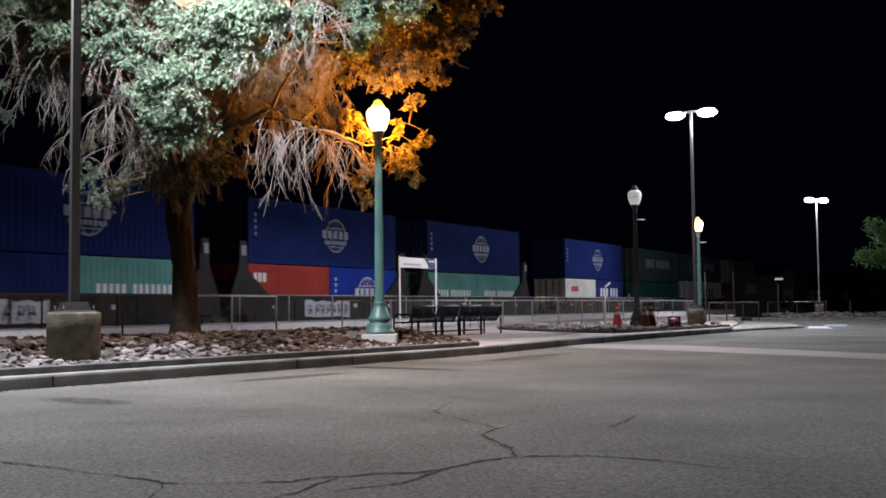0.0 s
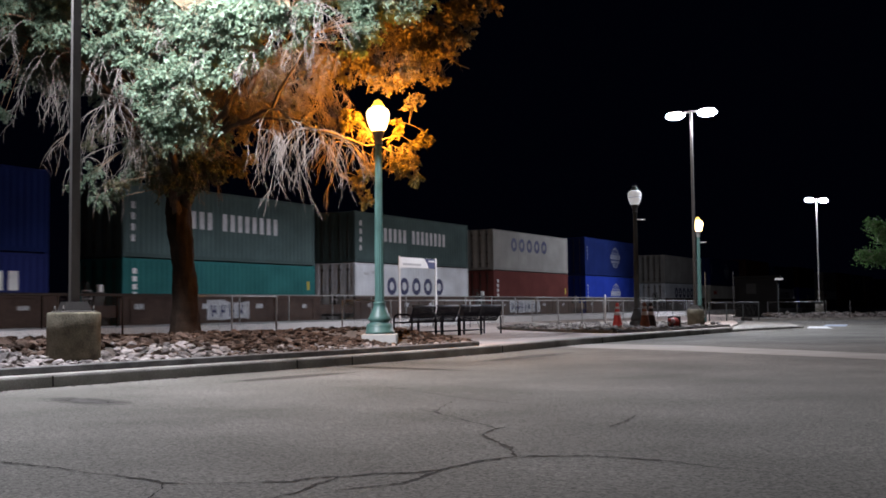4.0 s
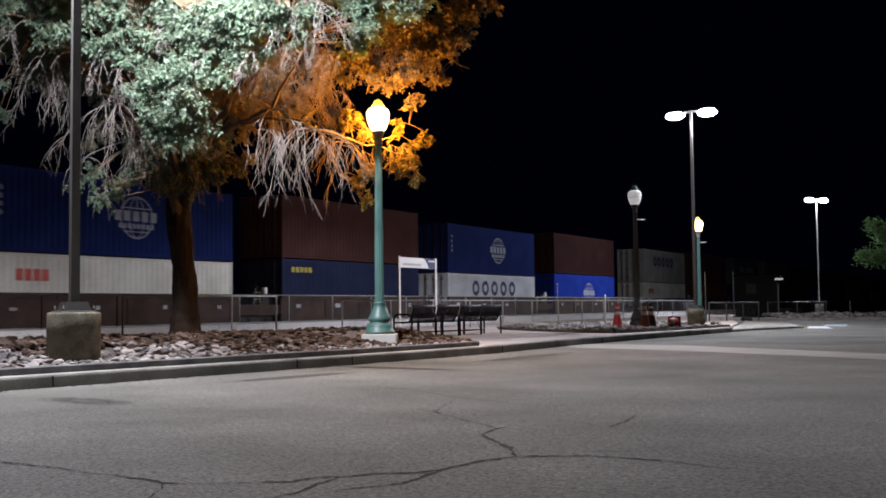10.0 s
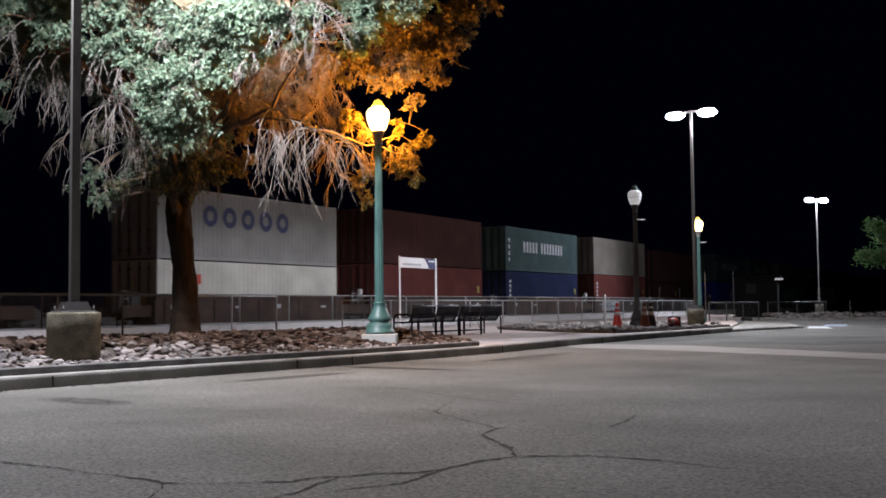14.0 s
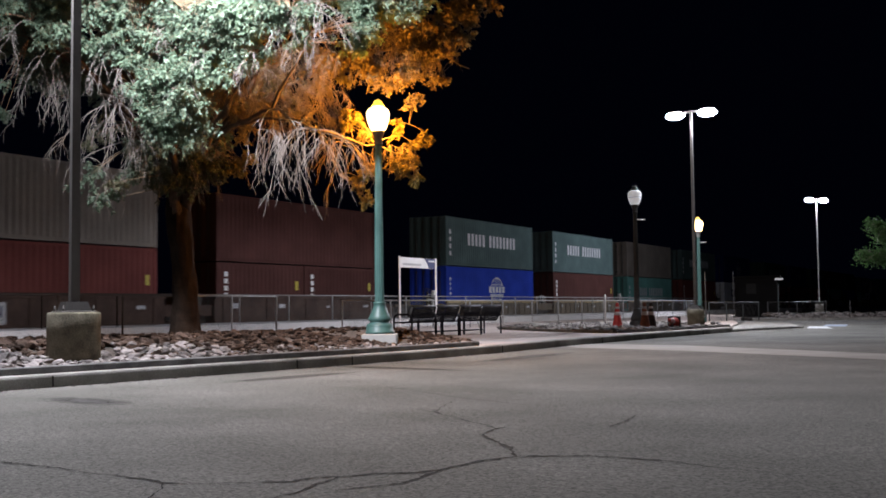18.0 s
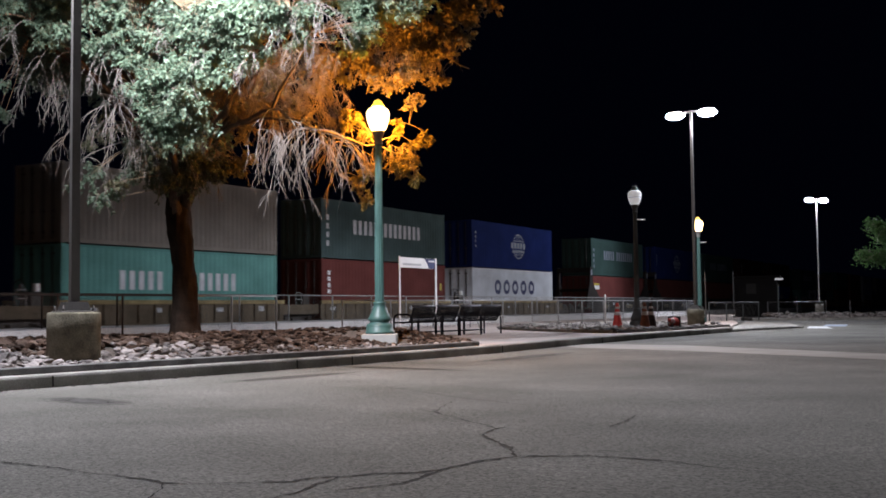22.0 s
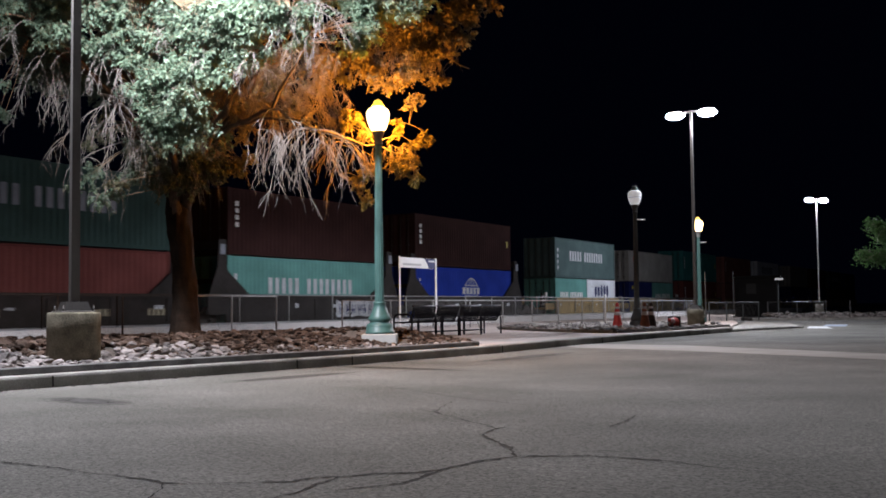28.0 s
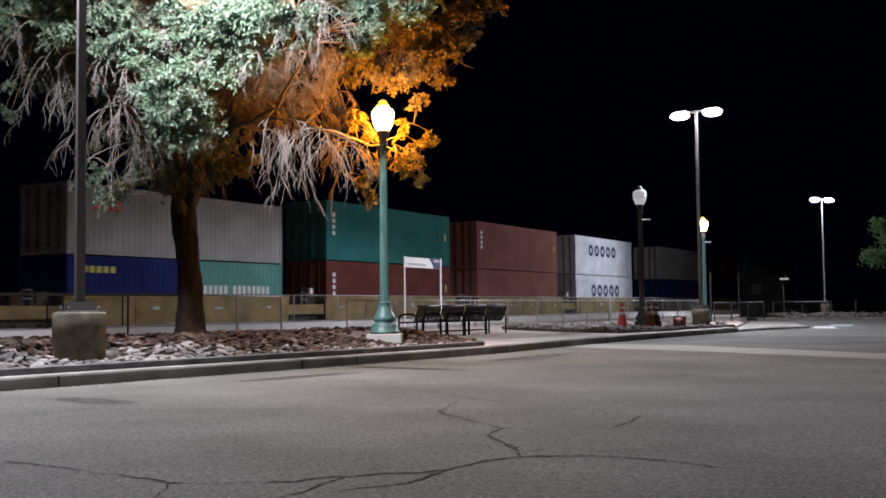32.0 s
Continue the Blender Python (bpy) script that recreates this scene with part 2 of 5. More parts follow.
def tube(bm, points, radii, seg=6, caps=True):
    """A round bar through points, with a radius at each."""
    pts = [Vector(p) for p in points]
    if not hasattr(radii, "__len__"):
        radii = [radii] * len(pts)
    up = Vector((0.13, 0.21, 0.97))
    rings = []
    for i, p in enumerate(pts):
        d = (pts[min(i + 1, len(pts) - 1)] - pts[max(i - 1, 0)]).normalized()
        a = d.cross(up)
        a = a.normalized() if a.length > 1e-4 else Vector((1, 0, 0))
        b = d.cross(a)
        rings.append([bm.verts.new(p + (a * math.cos(6.28319 * k / seg) + b * math.sin(6.28319 * k / seg)) * radii[i]) for k in range(seg)])
    for a, b in zip(rings, rings[1:]):
        for k in range(seg):
            bm.faces.new((a[k], b[k], b[(k + 1) % seg], a[(k + 1) % seg])).smooth = True
    if caps:
        bm.faces.new(rings[0])
        bm.faces.new(rings[-1][::-1])
    return bm


def mesh_of(name, bm, mat):
    me = bpy.data.meshes.new(name)
    bmesh.ops.recalc_face_normals(bm, faces=bm.faces)
    bm.to_mesh(me)
    bm.free()
    me.materials.append(mat)
    return me


def part(name, bm, mat, parent, label="", at=None):
    ob = new(name, bm if isinstance(bm, bpy.types.Mesh) else mesh_of(name, bm, mat))
    ob.parent = parent
    if at is not None:
        ob.matrix_basis = at
    if label:
        tagged(ob, label)
    return ob


def thing(name, label, category, at=None, group="", kind=""):
    ob = new(name)
    ob.empty_display_size = 0.2
    if at is not None:
        ob.matrix_basis = at
    return tagged(ob, label, category, group, kind)


def solid(name, bm, mat, label, category="", kind="structure", group=""):
    return tagged(new(name, mesh_of(name, bm, mat)), label, category, group, kind)


def raw(name, verts, faces, mat, smooth=False):
    me = bpy.data.meshes.new(name)
    me.from_pydata(verts, [], faces)
    me.materials.append(mat)
    if smooth:
        me.polygons.foreach_set("use_smooth", [True] * len(me.polygons))
    return me


def bevelled(bm, width=0.01, seg=1):
    bmesh.ops.bevel(bm, geom=bm.edges[:], offset=width, segments=seg, affect="EDGES", profile=0.5)
    return bm


# ---- ground, kerbs, walks, platform, track ----


def kerb_point(i, w, z):
    """A point w metres behind the i-th point of the kerb line."""
    a, b = Vector(KERB[max(i - 1, 0)]), Vector(KERB[min(i + 1, len(KERB) - 1)])
    d = (b - a).normalized()
    p = Vector(KERB[i]) + Vector((-d.y, d.x)) * w
    return (p.x, p.y, z)


def strip(name, profile, mat, first=0, last=None, closed=True):
    """Sweeps a profile of (offset, height) along the kerb line."""
    last = len(KERB) - 1 if last is None else last
    verts, faces, k = [], [], len(profile)
    for i in range(first, last + 1):
        verts += [kerb_point(i, w, z) for w, z in profile]
    n = last - first + 1
    for i in range(n - 1):
        for j in range(k if closed else k - 1):
            a, b = i * k + j, i * k + (j + 1) % k
            faces.append((a, a + k, b + k, b))
    if closed:
        faces += [tuple(range(k)), tuple(range((n - 1) * k, n * k))[::-1]]
    return raw(name, verts, faces, mat)


def sheet(name, corners, z0, z1, mat, label, category):
    """A slab with the given outline."""
    bm = bmesh.new()
    top = [bm.verts.new((x, y, z1)) for x, y in corners]
    low = [bm.verts.new((x, y, z0)) for x, y in corners]
    bm.faces.new(top)
    for i in range(len(corners)):
        j = (i + 1) % len(corners)
        bm.faces.new((low[i], low[j], top[j], top[i]))
    return solid(name, bm, mat, label, category)


def flat(name, corners, z, mat, label, category):
    bm = bmesh.new()
    bm.faces.new([bm.verts.new((x, y, z)) for x, y in corners])
    return solid(name, bm, mat, label, category)


bm = bmesh.new()
bmesh.ops.create_grid(bm, x_segments=8, y_segments=8, size=2500)
solid("ground", bm, M["asphalt"], "worn grey asphalt of the car park, cracked", "car park")

# cracks and an oil stain in the asphalt
LONG_CRACK = [(-2.83, 6.88), (-2.37, 6.61), (-1.99, 6.31), (-1.73, 6.17), (-1.54, 6.00), (-1.39, 5.95), (-1.12, 5.97), (-0.85, 5.99), (-0.71, 6.11), (-0.54, 6.14), (-0.39, 6.23), (-0.21, 6.24), (-0.02, 6.36), (0.14, 6.55), (0.27, 6.73), (0.46, 6.89), (0.69, 6.90), (0.93, 6.85), (1.14, 6.73), (1.34, 6.57), (1.57, 6.32), (1.76, 6.13), (1.99, 5.95)]
CRACK_B = [(-0.02, 6.36), (-0.14, 6.07), (-0.23, 5.88), (-0.42, 5.79), (-0.57, 5.66)]
CRACK_C = [(-0.59, 6.12), (-0.69, 5.92), (-0.74, 5.67), (-0.88, 5.44)]
CRACK_D = [(-1.54, 5.98), (-1.52, 5.69), (-1.54, 5.39)]
CRACK_E = [(0.46, 6.89), (0.43, 7.22), (0.39, 7.40), (0.32, 7.75), (0.28, 8.03), (0.34, 8.39), (0.47, 8.53)]
CRACK_F = [(0.41, 8.42), (0.31, 8.72), (0.14, 9.17), (-0.02, 9.57), (-0.09, 9.95), (0.07, 10.88)]
CRACK_G = [(-0.71, 13.09), (-0.02, 11.73), (0.39, 11.03), (0.92, 10.27)]
CRACK_H = [(1.27, 8.45), (1.37, 8.64), (1.52, 8.97), (1.65, 9.38)]
SEAM = [(-0.87, 15.96), (-0.38, 16.58), (0.06, 17.28), (0.60, 17.84), (1.68, 19.53), (2.85, 21.36), (3.88, 23.04)]
CRACK_J = [(0.93, 7.06), (1.01, 7.11), (1.13, 7.02)]
# each with its half width and whether it has filled with dust
CRACKS = ((LONG_CRACK, 0.024, False), (CRACK_B, 0.034, False), (CRACK_C, 0.034, False), (CRACK_D, 0.014, False), (CRACK_E, 0.045, True), (CRACK_F, 0.03, True),
          (CRACK_G, 0.03, True), (CRACK_H, 0.03, True), (SEAM, 0.045, True), (CRACK_J, 0.022, True))
rng = random.Random(5)
for line, wide, dusty in CRACKS:
    verts, faces = [], []
    pts = []
    for a, b in zip(line, line[1:]):
        a, b = Vector(a), Vector(b)
        n = max(3, int((b - a).length / 0.035))
        pts += [a.lerp(b, i / n) for i in range(n)]
    pts.append(Vector(line[-1]))
    drift = Vector((0, 0))
    for i, p in enumerate(pts):
        d = (pts[min(i + 1, len(pts) - 1)] - pts[max(i - 1, 0)]).normalized()
        side = Vector((-d.y, d.x))
        drift = drift * 0.8 + side * rng.uniform(-0.014, 0.014)
        w = wide * rng.uniform(0.15, 1.0) * (0.55 + 0.6 * noise.noise((p.x * 2.1, p.y * 2.1, 3)))
        if line is LONG_CRACK:
            w *= 0.9 if p.x < -1.0 or p.x > 1.3 else 1.7 if p.x < -0.2 else 2.1
        w = max(w, 0.0015)
        verts += [(*(p + drift + side * w), 0.004), (*(p + drift - side * w), 0.004)]
    faces = [(2 * i, 2 * i + 1, 2 * i + 3, 2 * i + 2) for i in range(len(pts) - 1)]
    tagged(new("crack", raw("crack", verts, faces, M["old_crack" if dusty else "crack"])), "dark open crack across the asphalt", "crack", kind="structure")
m = M["stain"]
n, l = m.node_tree.nodes, m.node_tree.links
co, fade, ragged, clear, mix = n.new("ShaderNodeTexCoord"), n.new("ShaderNodeTexGradient"), n.new("ShaderNodeTexNoise"), n.new("ShaderNodeBsdfTransparent"), n.new("ShaderNodeMixShader")
fade.gradient_type = "SPHERICAL"
ragged.inputs["Scale"].default_value, ragged.inputs["Detail"].default_value = 3.5, 6
l.new(co.outputs["Object"], fade.inputs["Vector"])
l.new(co.outputs["Object"], ragged.inputs["Vector"])
add, ramp = n.new("ShaderNodeMath"), n.new("ShaderNodeMapRange")
l.new(fade.outputs["Fac"], add.inputs[0])
l.new(ragged.outputs["Fac"], add.inputs[1])
for key, value in (("From Min", 0.5), ("From Max", 1.2), ("To Max", 0.75)):
    ramp.inputs[key].default_value = value
l.new(add.outputs[0], ramp.inputs["Value"])
l.new(ramp.outputs["Result"], mix.inputs["Fac"])
l.new(clear.outputs["BSDF"], mix.inputs[1])
l.new(n["Principled BSDF"].outputs["BSDF"], mix.inputs[2])
l.new(mix.outputs["Shader"], n["Material Output"].inputs["Surface"])
bm = bmesh.new()
bm.faces.new([bm.verts.new((math.cos(6.28319 * i / 32), math.sin(6.28319 * i / 32), 0)) for i in range(32)])
spot = solid("oil_stain", bm, M["stain"], "dark oil stain on the asphalt", "stain")
spot.matrix_basis = pose(-3.82, 11.5, 0.004, 0, 0, -40) @ Matrix.Diagonal((0.85, 0.3, 1, 1))
# the first smear darkens a band out from the kerb; two more are dirt
for x, y, turn, a, b in ((-0.8, 17.1, -37, 1.6, 0.28), (-2.1, 15.2, 53, 1.4, 0.3), (1.6, 20.4, 60, 2.2, 0.35)):
    smear = new("oil_stain", spot.data)
    smear.matrix_basis = pose(x, y, 0.0035, 0, 0, turn) @ Matrix.Diagonal((a, b, 1, 1))
    tagged(smear, "dark smear on the asphalt", "stain", kind="structure")
flat("valley_gutter", [(2.75, 26.35), (3.05, 24.6), (4.94, 22.4), (7.4, 17.8), (14.0, 5.5), (15.2, 6.2), (8.5, 19.3), (5.7, 25.2), (3.45, 27.2)], 0.005, M["concrete"], "pale concrete drain strip across the car park", "gutter")
flat("access_marking", [(14.0, 41.5), (15.3, 45.0), (15.9, 44.6), (14.6, 40.4)], 0.005, M["mark_white"], "faded white paint hatching on the asphalt", "road marking")
flat("blue_marking", [(15.6, 44.3), (17.2, 48.4), (18.0, 47.9), (16.3, 43.6)], 0.005, M["mark_blue"], "faded pale blue parking marking", "road marking")

# kerb, second edging, walk
tagged(new("kerb", strip("kerb", [(0.0, -0.1), (0.012, 0.13), (0.026, 0.156), (0.046, 0.164), (0.22, 0.167), (0.22, -0.1)], M["kerb"], 0, 8)), "worn concrete kerb along the car park", "kerb", kind="structure")
DROP = strip("dropped_kerb", [(0.0, -0.1), (0.012, 0.07), (0.03, 0.09), (0.05, 0.096), (0.22, 0.1), (0.22, -0.1)], M["kerb"], 8)
tagged(new("dropped_kerb", DROP), "worn dropped kerb at the end of the walk", "kerb", kind="structure")
EDGE = strip("bed_edging", [(0.222, -0.1), (0.225, 0.245), (0.24, 0.26), (0.36, 0.26), (0.36, -0.1)], M["edging"], 0, 5)
tagged(new("bed_edging", EDGE), "raised concrete edging of the stone bed", "edging", kind="structure")
walk_pts = [kerb_point(i, 0.22, 0)[:2] for i in range(9)]
back = [by_track(60, 24.4), by_track(-110, 24.4)]
sheet("pavement", walk_pts + [(12.6, 46.0), (15.6, 58.0)] + [(p.x, p.y) for p in back], -0.1, 0.15, M["walk"], "pale concrete walk behind the kerb", "pavement")
sheet("dropped_pavement", [kerb_point(i, 0.222, 0)[:2] for i in (8, 9, 10)] + [(15.7, 48.8), (15.1, 53.8), (12.7, 46.0)], -0.1, 0.095, M["kerb"], "lower concrete pad at the end of the walk", "pavement")
# joints of the kerb
for i, (u, w) in enumerate(((1, 0.2), (2, 0.6), (3, 0.1), (5, 0.15), (6, 0.3), (7, 0.5))):
    a, b = Vector(kerb_point(u, 0, 0)), Vector(kerb_point(u + 1, 0, 0))
    p, d = a.lerp(b, w), (b - a).normalized()
    s = Vector((-d.y, d.x, 0))
    bm = bmesh.new()
    q = [p - s * 0.003 - d * 0.006, p - s * 0.003 + d * 0.006, p + s * 0.216 + d * 0.006, p + s * 0.216 - d * 0.006]
    v0 = [bm.verts.new(c + Vector((0, 0, -0.05))) for c in q]
    v1 = [bm.verts.new(c + Vector((0, 0, 0.17 if k > 1 else 0.14))) for k, c in enumerate(q)]
    bm.faces.new(v1)
    for k in range(4):
        bm.faces.new((v0[k], v0[(k + 1) % 4], v1[(k + 1) % 4], v1[k]))
    solid("kerb_joint", bm, M["crack"], "dark joint in the concrete kerb", "joint")

# platform with pale front face, ballast bed, rails and ties
bm = bmesh.new()
box(bm, -110, 24.4, -0.2, 75, 28.4, 0.46)
bmesh.ops.transform(bm, matrix=Matrix(((ALONG.x, ACROSS.x, 0, ALONG.x * 54.08), (ALONG.y, ACROSS.y, 0, ALONG.y * 54.08), (0, 0, 1, 0), (0, 0, 0, 1))), verts=bm.verts)
solid("platform", bm, M["platform"], "pale concrete station platform beside the track", "platform")
RUN = radians(60.953)            # the rails run a hair off the line of the platform
TRACK = Matrix(((math.cos(RUN), -math.sin(RUN), 0, math.cos(RUN) * 54.08), (math.sin(RUN), math.cos(RUN), 0, math.sin(RUN) * 54.08), (0, 0, 1, 0), (0, 0, 0, 1)))
CENTRE = FACE + 1.22
bm = bmesh.new()
v = [bm.verts.new((x, y, z)) for x in (-110, 230) for y, z in ((28.41, -0.1), (28.9, RAIL - 0.2), (CENTRE + 1.9, RAIL - 0.2), (CENTRE + 3.2, -0.1))]
for k in range(3):
    bm.faces.new((v[k], v[k + 1], v[k + 5], v[k + 4]))
bmesh.ops.transform(bm, matrix=TRACK, verts=bm.verts)
solid("ballast", bm, M["ballast"], "dark crushed stone bed of the track", "track bed")
for k in (-0.75, 0.75):
    bm = bmesh.new()
    for y0, y1, z0, z1 in ((-0.07, 0.07, -0.17, -0.15), (-0.01, 0.01, -0.15, -0.04), (-0.035, 0.035, -0.04, 0.0)):
        box(bm, -110, CENTRE + k + y0, RAIL + z0, 230, CENTRE + k + y1, RAIL + z1)
    bmesh.ops.transform(bm, matrix=TRACK, verts=bm.verts)
    solid("rail", bm, M["rail"], "worn steel rail of the track", "rail")
tie = mesh_of("tie", bevelled(box(bmesh.new(), -0.11, -1.3, -0.16, 0.11, 1.3, 0.0), 0.012), M["tie"])
for i in range(150):
    ob = new("tie", tie)
    ob.matrix_basis = TRACK @ pose(-50 + i * 0.56, CENTRE, RAIL - 0.165)
    tagged(ob, "dark wooden tie under the rails", "tie", "track ties", "structure")

# ---- the train ----
SPEED, GAIN = 14.6278, 0.0047


def train_rows(s, d, z):
    rows = []
    for t in range(0, 33, 4):
        go = s - SPEED * t - GAIN * t * t
        rows.append((float(t), TRACK @ pose(go, d, z)))
    return rows


MESHES = {}


def cached(key, make):
    if key not in MESHES:
        MESHES[key] = make()
    return MESHES[key]


def corrugated(length, height):
    """One side wall with upright trapezoid waves, standing in the xz plane, outward -y."""
    pitch = 0.278
    n = max(4, int((length - 0.3) / pitch))
    step = (length - 0.26) / n
    xs = []
    for i in range(n):
        x = 0.13 + i * step
        xs += [(x, 0.0), (x + step * 0.26, 0.0), (x + step * 0.5, 0.016), (x + step * 0.76, 0.016)]
    xs.append((length - 0.13, 0.0))
    bm = bmesh.new()
    low = [bm.verts.new((x, y, 0.15)) for x, y in xs]
    top = [bm.verts.new((x, y, height - 0.10)) for x, y in xs]
    for i in range(len(xs) - 1):
        bm.faces.new((low[i], low[i + 1], top[i + 1], top[i]))
    return bm


def container_frame(length, height):
    bm = bmesh.new()
    W = 2.438
    for x in (0, length - 0.16):
        for y in (0, W - 0.16):
            box(bm, x, y, 0.118, x + 0.16, y + 0.16, height - 0.118)
    for y in (0, W - 0.08):
        box(bm, 0.16, y, 0.02, length - 0.16, y + 0.08, 0.165)
        box(bm, 0.16, y + 0.004, height - 0.115, length - 0.16, y + 0.07, height - 0.02)
    for x in (0, length - 0.1):
        box(bm, x, 0.16, 0.02, x + 0.1, W - 0.16, 0.16)
        box(bm, x, 0.16, height - 0.12, x + 0.1, W - 0.16, height - 0.02)
    return bm


def mark_bars(kind, length, height):
    """Painted blocks in place of the line's marks, on the near side; a list of (ink, shapes) with shapes as (x0, z0, x1, z1)."""
    c, out = length / 2, []
    tall = height * 0.5
    if kind in ("five", "five_small"):      # five bold navy rings in a row
        z0 = 1.30 if kind == "five" else height * 0.5
        big, away = (1.0, -0.05) if kind == "five" else (0.95, -0.6)
        k = length / 12.192
        bars = [("ring", c + (away + (i - 2) * 1.28 * big) * k, z0 + 0.43 * big, 0.47 * big * k, 0.47 * big, 0.25 * big) for i in range(5)]
        out.append(("ink_navy", bars))
        if kind == "five":
            out.append(("ink_pale", [(0.8, height - 0.62, 1.3, height - 0.5), (1.5, height - 0.55, 2.7, height - 0.4)]))
    elif kind == "two_words":               # a word of five and a word of eight blocks
        bars = []
        x = c - 3.35
        z0 = height * 0.44
        for word in (5, 8):
            for i in range(word):
                bars.append((x, z0, x + 0.27, z0 + 0.72))
                x += 0.49
            x += 0.45
        out.append(("ink_pale", bars))
        out.append(("ink_pale", [(0.42, 0.6 + k * 0.42, 0.62, 0.6 + k * 0.42 + 0.26) for k in range(4)]))
    elif kind == "short_words":             # the same on a twenty-foot box
        bars = []
        x, z0 = 0.9, height * 0.42
        for word in (5, 8):
            for i in range(word):
                bars.append((x, z0, x + 0.18, z0 + 0.5))
                x += 0.315
            x += 0.25
        out.append(("ink_white", bars))
    elif kind == "globe":                   # a round wire emblem with two rows of blocks
        q, z0 = c + 0.55 * length / 12.192, height * 0.52
        bars = [("ring", q, z0, 0.86, 0.82, 0.06), ("ring", q, z0, 0.4, 0.8, 0.045), (q - 0.78, z0 + 0.34, q + 0.78, z0 + 0.38), (q - 0.025, z0 + 0.3, q + 0.025, z0 + 0.8), (q - 0.6, z0 - 0.56, q + 0.6, z0 - 0.52)]
        bars += [(q - 1.12 + k * 0.46, z0 - 0.14, q - 0.8 + k * 0.46, z0 + 0.24) for k in range(5)]
        bars += [(q - 0.92 + k * 0.235, z0 - 0.42, q - 0.76 + k * 0.235, z0 - 0.24) for k in range(8)]
        out.append(("ink_pale", bars))
        out.append(("ink_pale", [(0.42, height * 0.42 + k * 0.28, 0.56, height * 0.42 + k * 0.28 + 0.16) for k in range(4)]))
    elif kind == "red_word":
        bars = [(1.15 + k * 0.36, height - 0.95, 1.42 + k * 0.36, height - 0.55) for k in range(4)]
        out.append(("ink_red", bars))
    elif kind == "white_word":
        out.append(("ink_white", [(0.35 + k * 0.32, height - 0.8, 0.58 + k * 0.32, height - 0.4) for k in range(3)]))
    elif kind == "swoosh":
        bars = [(0.95 + k * 0.62 + (0.35 if k > 2 else 0), 1.3, 1.35 + k * 0.62 + (0.35 if k > 2 else 0), 1.95) for k in range(6)]
        bars += [(1.9 + k * 0.2, 2.0 + 0.05 * k, 2.15 + k * 0.2, 2.12 + 0.07 * k) for k in range(6)]
        out.append(("ink_white", bars))
    elif kind == "small_yellow":
        out.append(("ink_yellow", [(0.7 + k * 0.33, height - 0.62, 0.93 + k * 0.33, height - 0.38) for k in range(5)]))
    elif kind == "placard":
        out.append(("ink_white", [(0.5, height - 1.05, 1.6, height - 0.75)]))
        out.append(("ink_yellow", [(0.5, height - 0.72, 1.6, height - 0.58)]))
    elif kind == "upright":
        out.append(("ink_white", [(0.5, height * 0.42 + k * 0.3, 0.72, height * 0.42 + k * 0.3 + 0.2) for k in range(4)]))
        out.append(("ink_yellow", [(length - 0.62, 1.45, length - 0.42, 1.85)]))
    return out


def marking_mesh(bars, ink):
    bm = bmesh.new()
    for shape in bars:
        if shape[0] == "ring":
            _, x, z, rx, rz, w = shape
            outer = [bm.verts.new((x + rx * math.cos(0.2618 * i), -0.005, z + rz * math.sin(0.2618 * i))) for i in range(24)]
            inner = [bm.verts.new((x + (rx - w) * math.cos(0.2618 * i), -0.005, z + (rz - w) * math.sin(0.2618 * i))) for i in range(24)]
            for i in range(24):
                bm.faces.new((outer[i], outer[(i + 1) % 24], inner[(i + 1) % 24], inner[i]))
        else:
            x0, z0, x1, z1 = shape
            box(bm, x0, -0.006, z0, x1, -0.002, z1)
    bmesh.ops.remove_doubles(bm, verts=bm.verts[:], dist=1e-5)
    return mesh_of("marking", bm, M[ink])


def lock_rod(height):
    bm = bmesh.new()
    tube(bm, [(-0.03, 0, 0.12), (-0.03, 0, height - 0.1)], 0.022, 6)
    for z in (0.35, 1.1, height - 0.4):
        box(bm, -0.045, -0.07, z, -0.004, 0.07, z + 0.07)
    return bm


def end_wall(height):
    bm = bmesh.new()
    ys = [0.16 + i * (2.118 / 16) for i in range(17)]
    low, top = [], []
    for i, y in enumerate(ys):
        x = 0.03 if i % 4 in (1, 2) else 0.07
        low.append(bm.verts.new((x, y, 0.15)))
        top.append(bm.verts.new((x, y, height - 0.1)))
    for i in range(16):
        bm.faces.new((low[i], top[i], top[i + 1], low[i + 1]))
    return bm


def roof_mesh(length, height):
    bm = bmesh.new()
    n = int(length / 0.35)
    v = []
    for i in range(n + 1):
        x = 0.1 + i * (length - 0.2) / n
        z = height - 0.03 - (0.02 if i % 2 else 0)
        v.append((bm.verts.new((x, 0.06, z)), bm.verts.new((x, 2.378, z))))
    for a, b in zip(v, v[1:]):
        bm.faces.new((a[0], b[0], b[1], a[1]))
    return bm


SHIPPED = {
    "blue": "blue", "globe_blue": "bright blue", "navy": "navy blue", "slate": "slate blue", "white": "cream white", "grey": "light grey", "ice_white": "white", "beige": "beige grey",
    "teal": "teal", "sea": "dull sea-green", "green": "dark green", "jade": "jade green", "brown": "brown", "red_brown": "red-brown", "pink_brown": "faded red-brown", "dark_brown": "dark brown", "red": "red"}
MARKED = {"five": "navy lettering blocks", "five_small": "navy lettering blocks", "two_words": "white lettering blocks", "short_words": "white lettering blocks", "globe": "pale round emblem",
          "red_word": "small red mark", "swoosh": "white mark", "white_word": "small white mark", "small_yellow": "small yellow mark", "placard": "yellow placard", "upright": "pale number strip", "": "bare corrugated sides"}


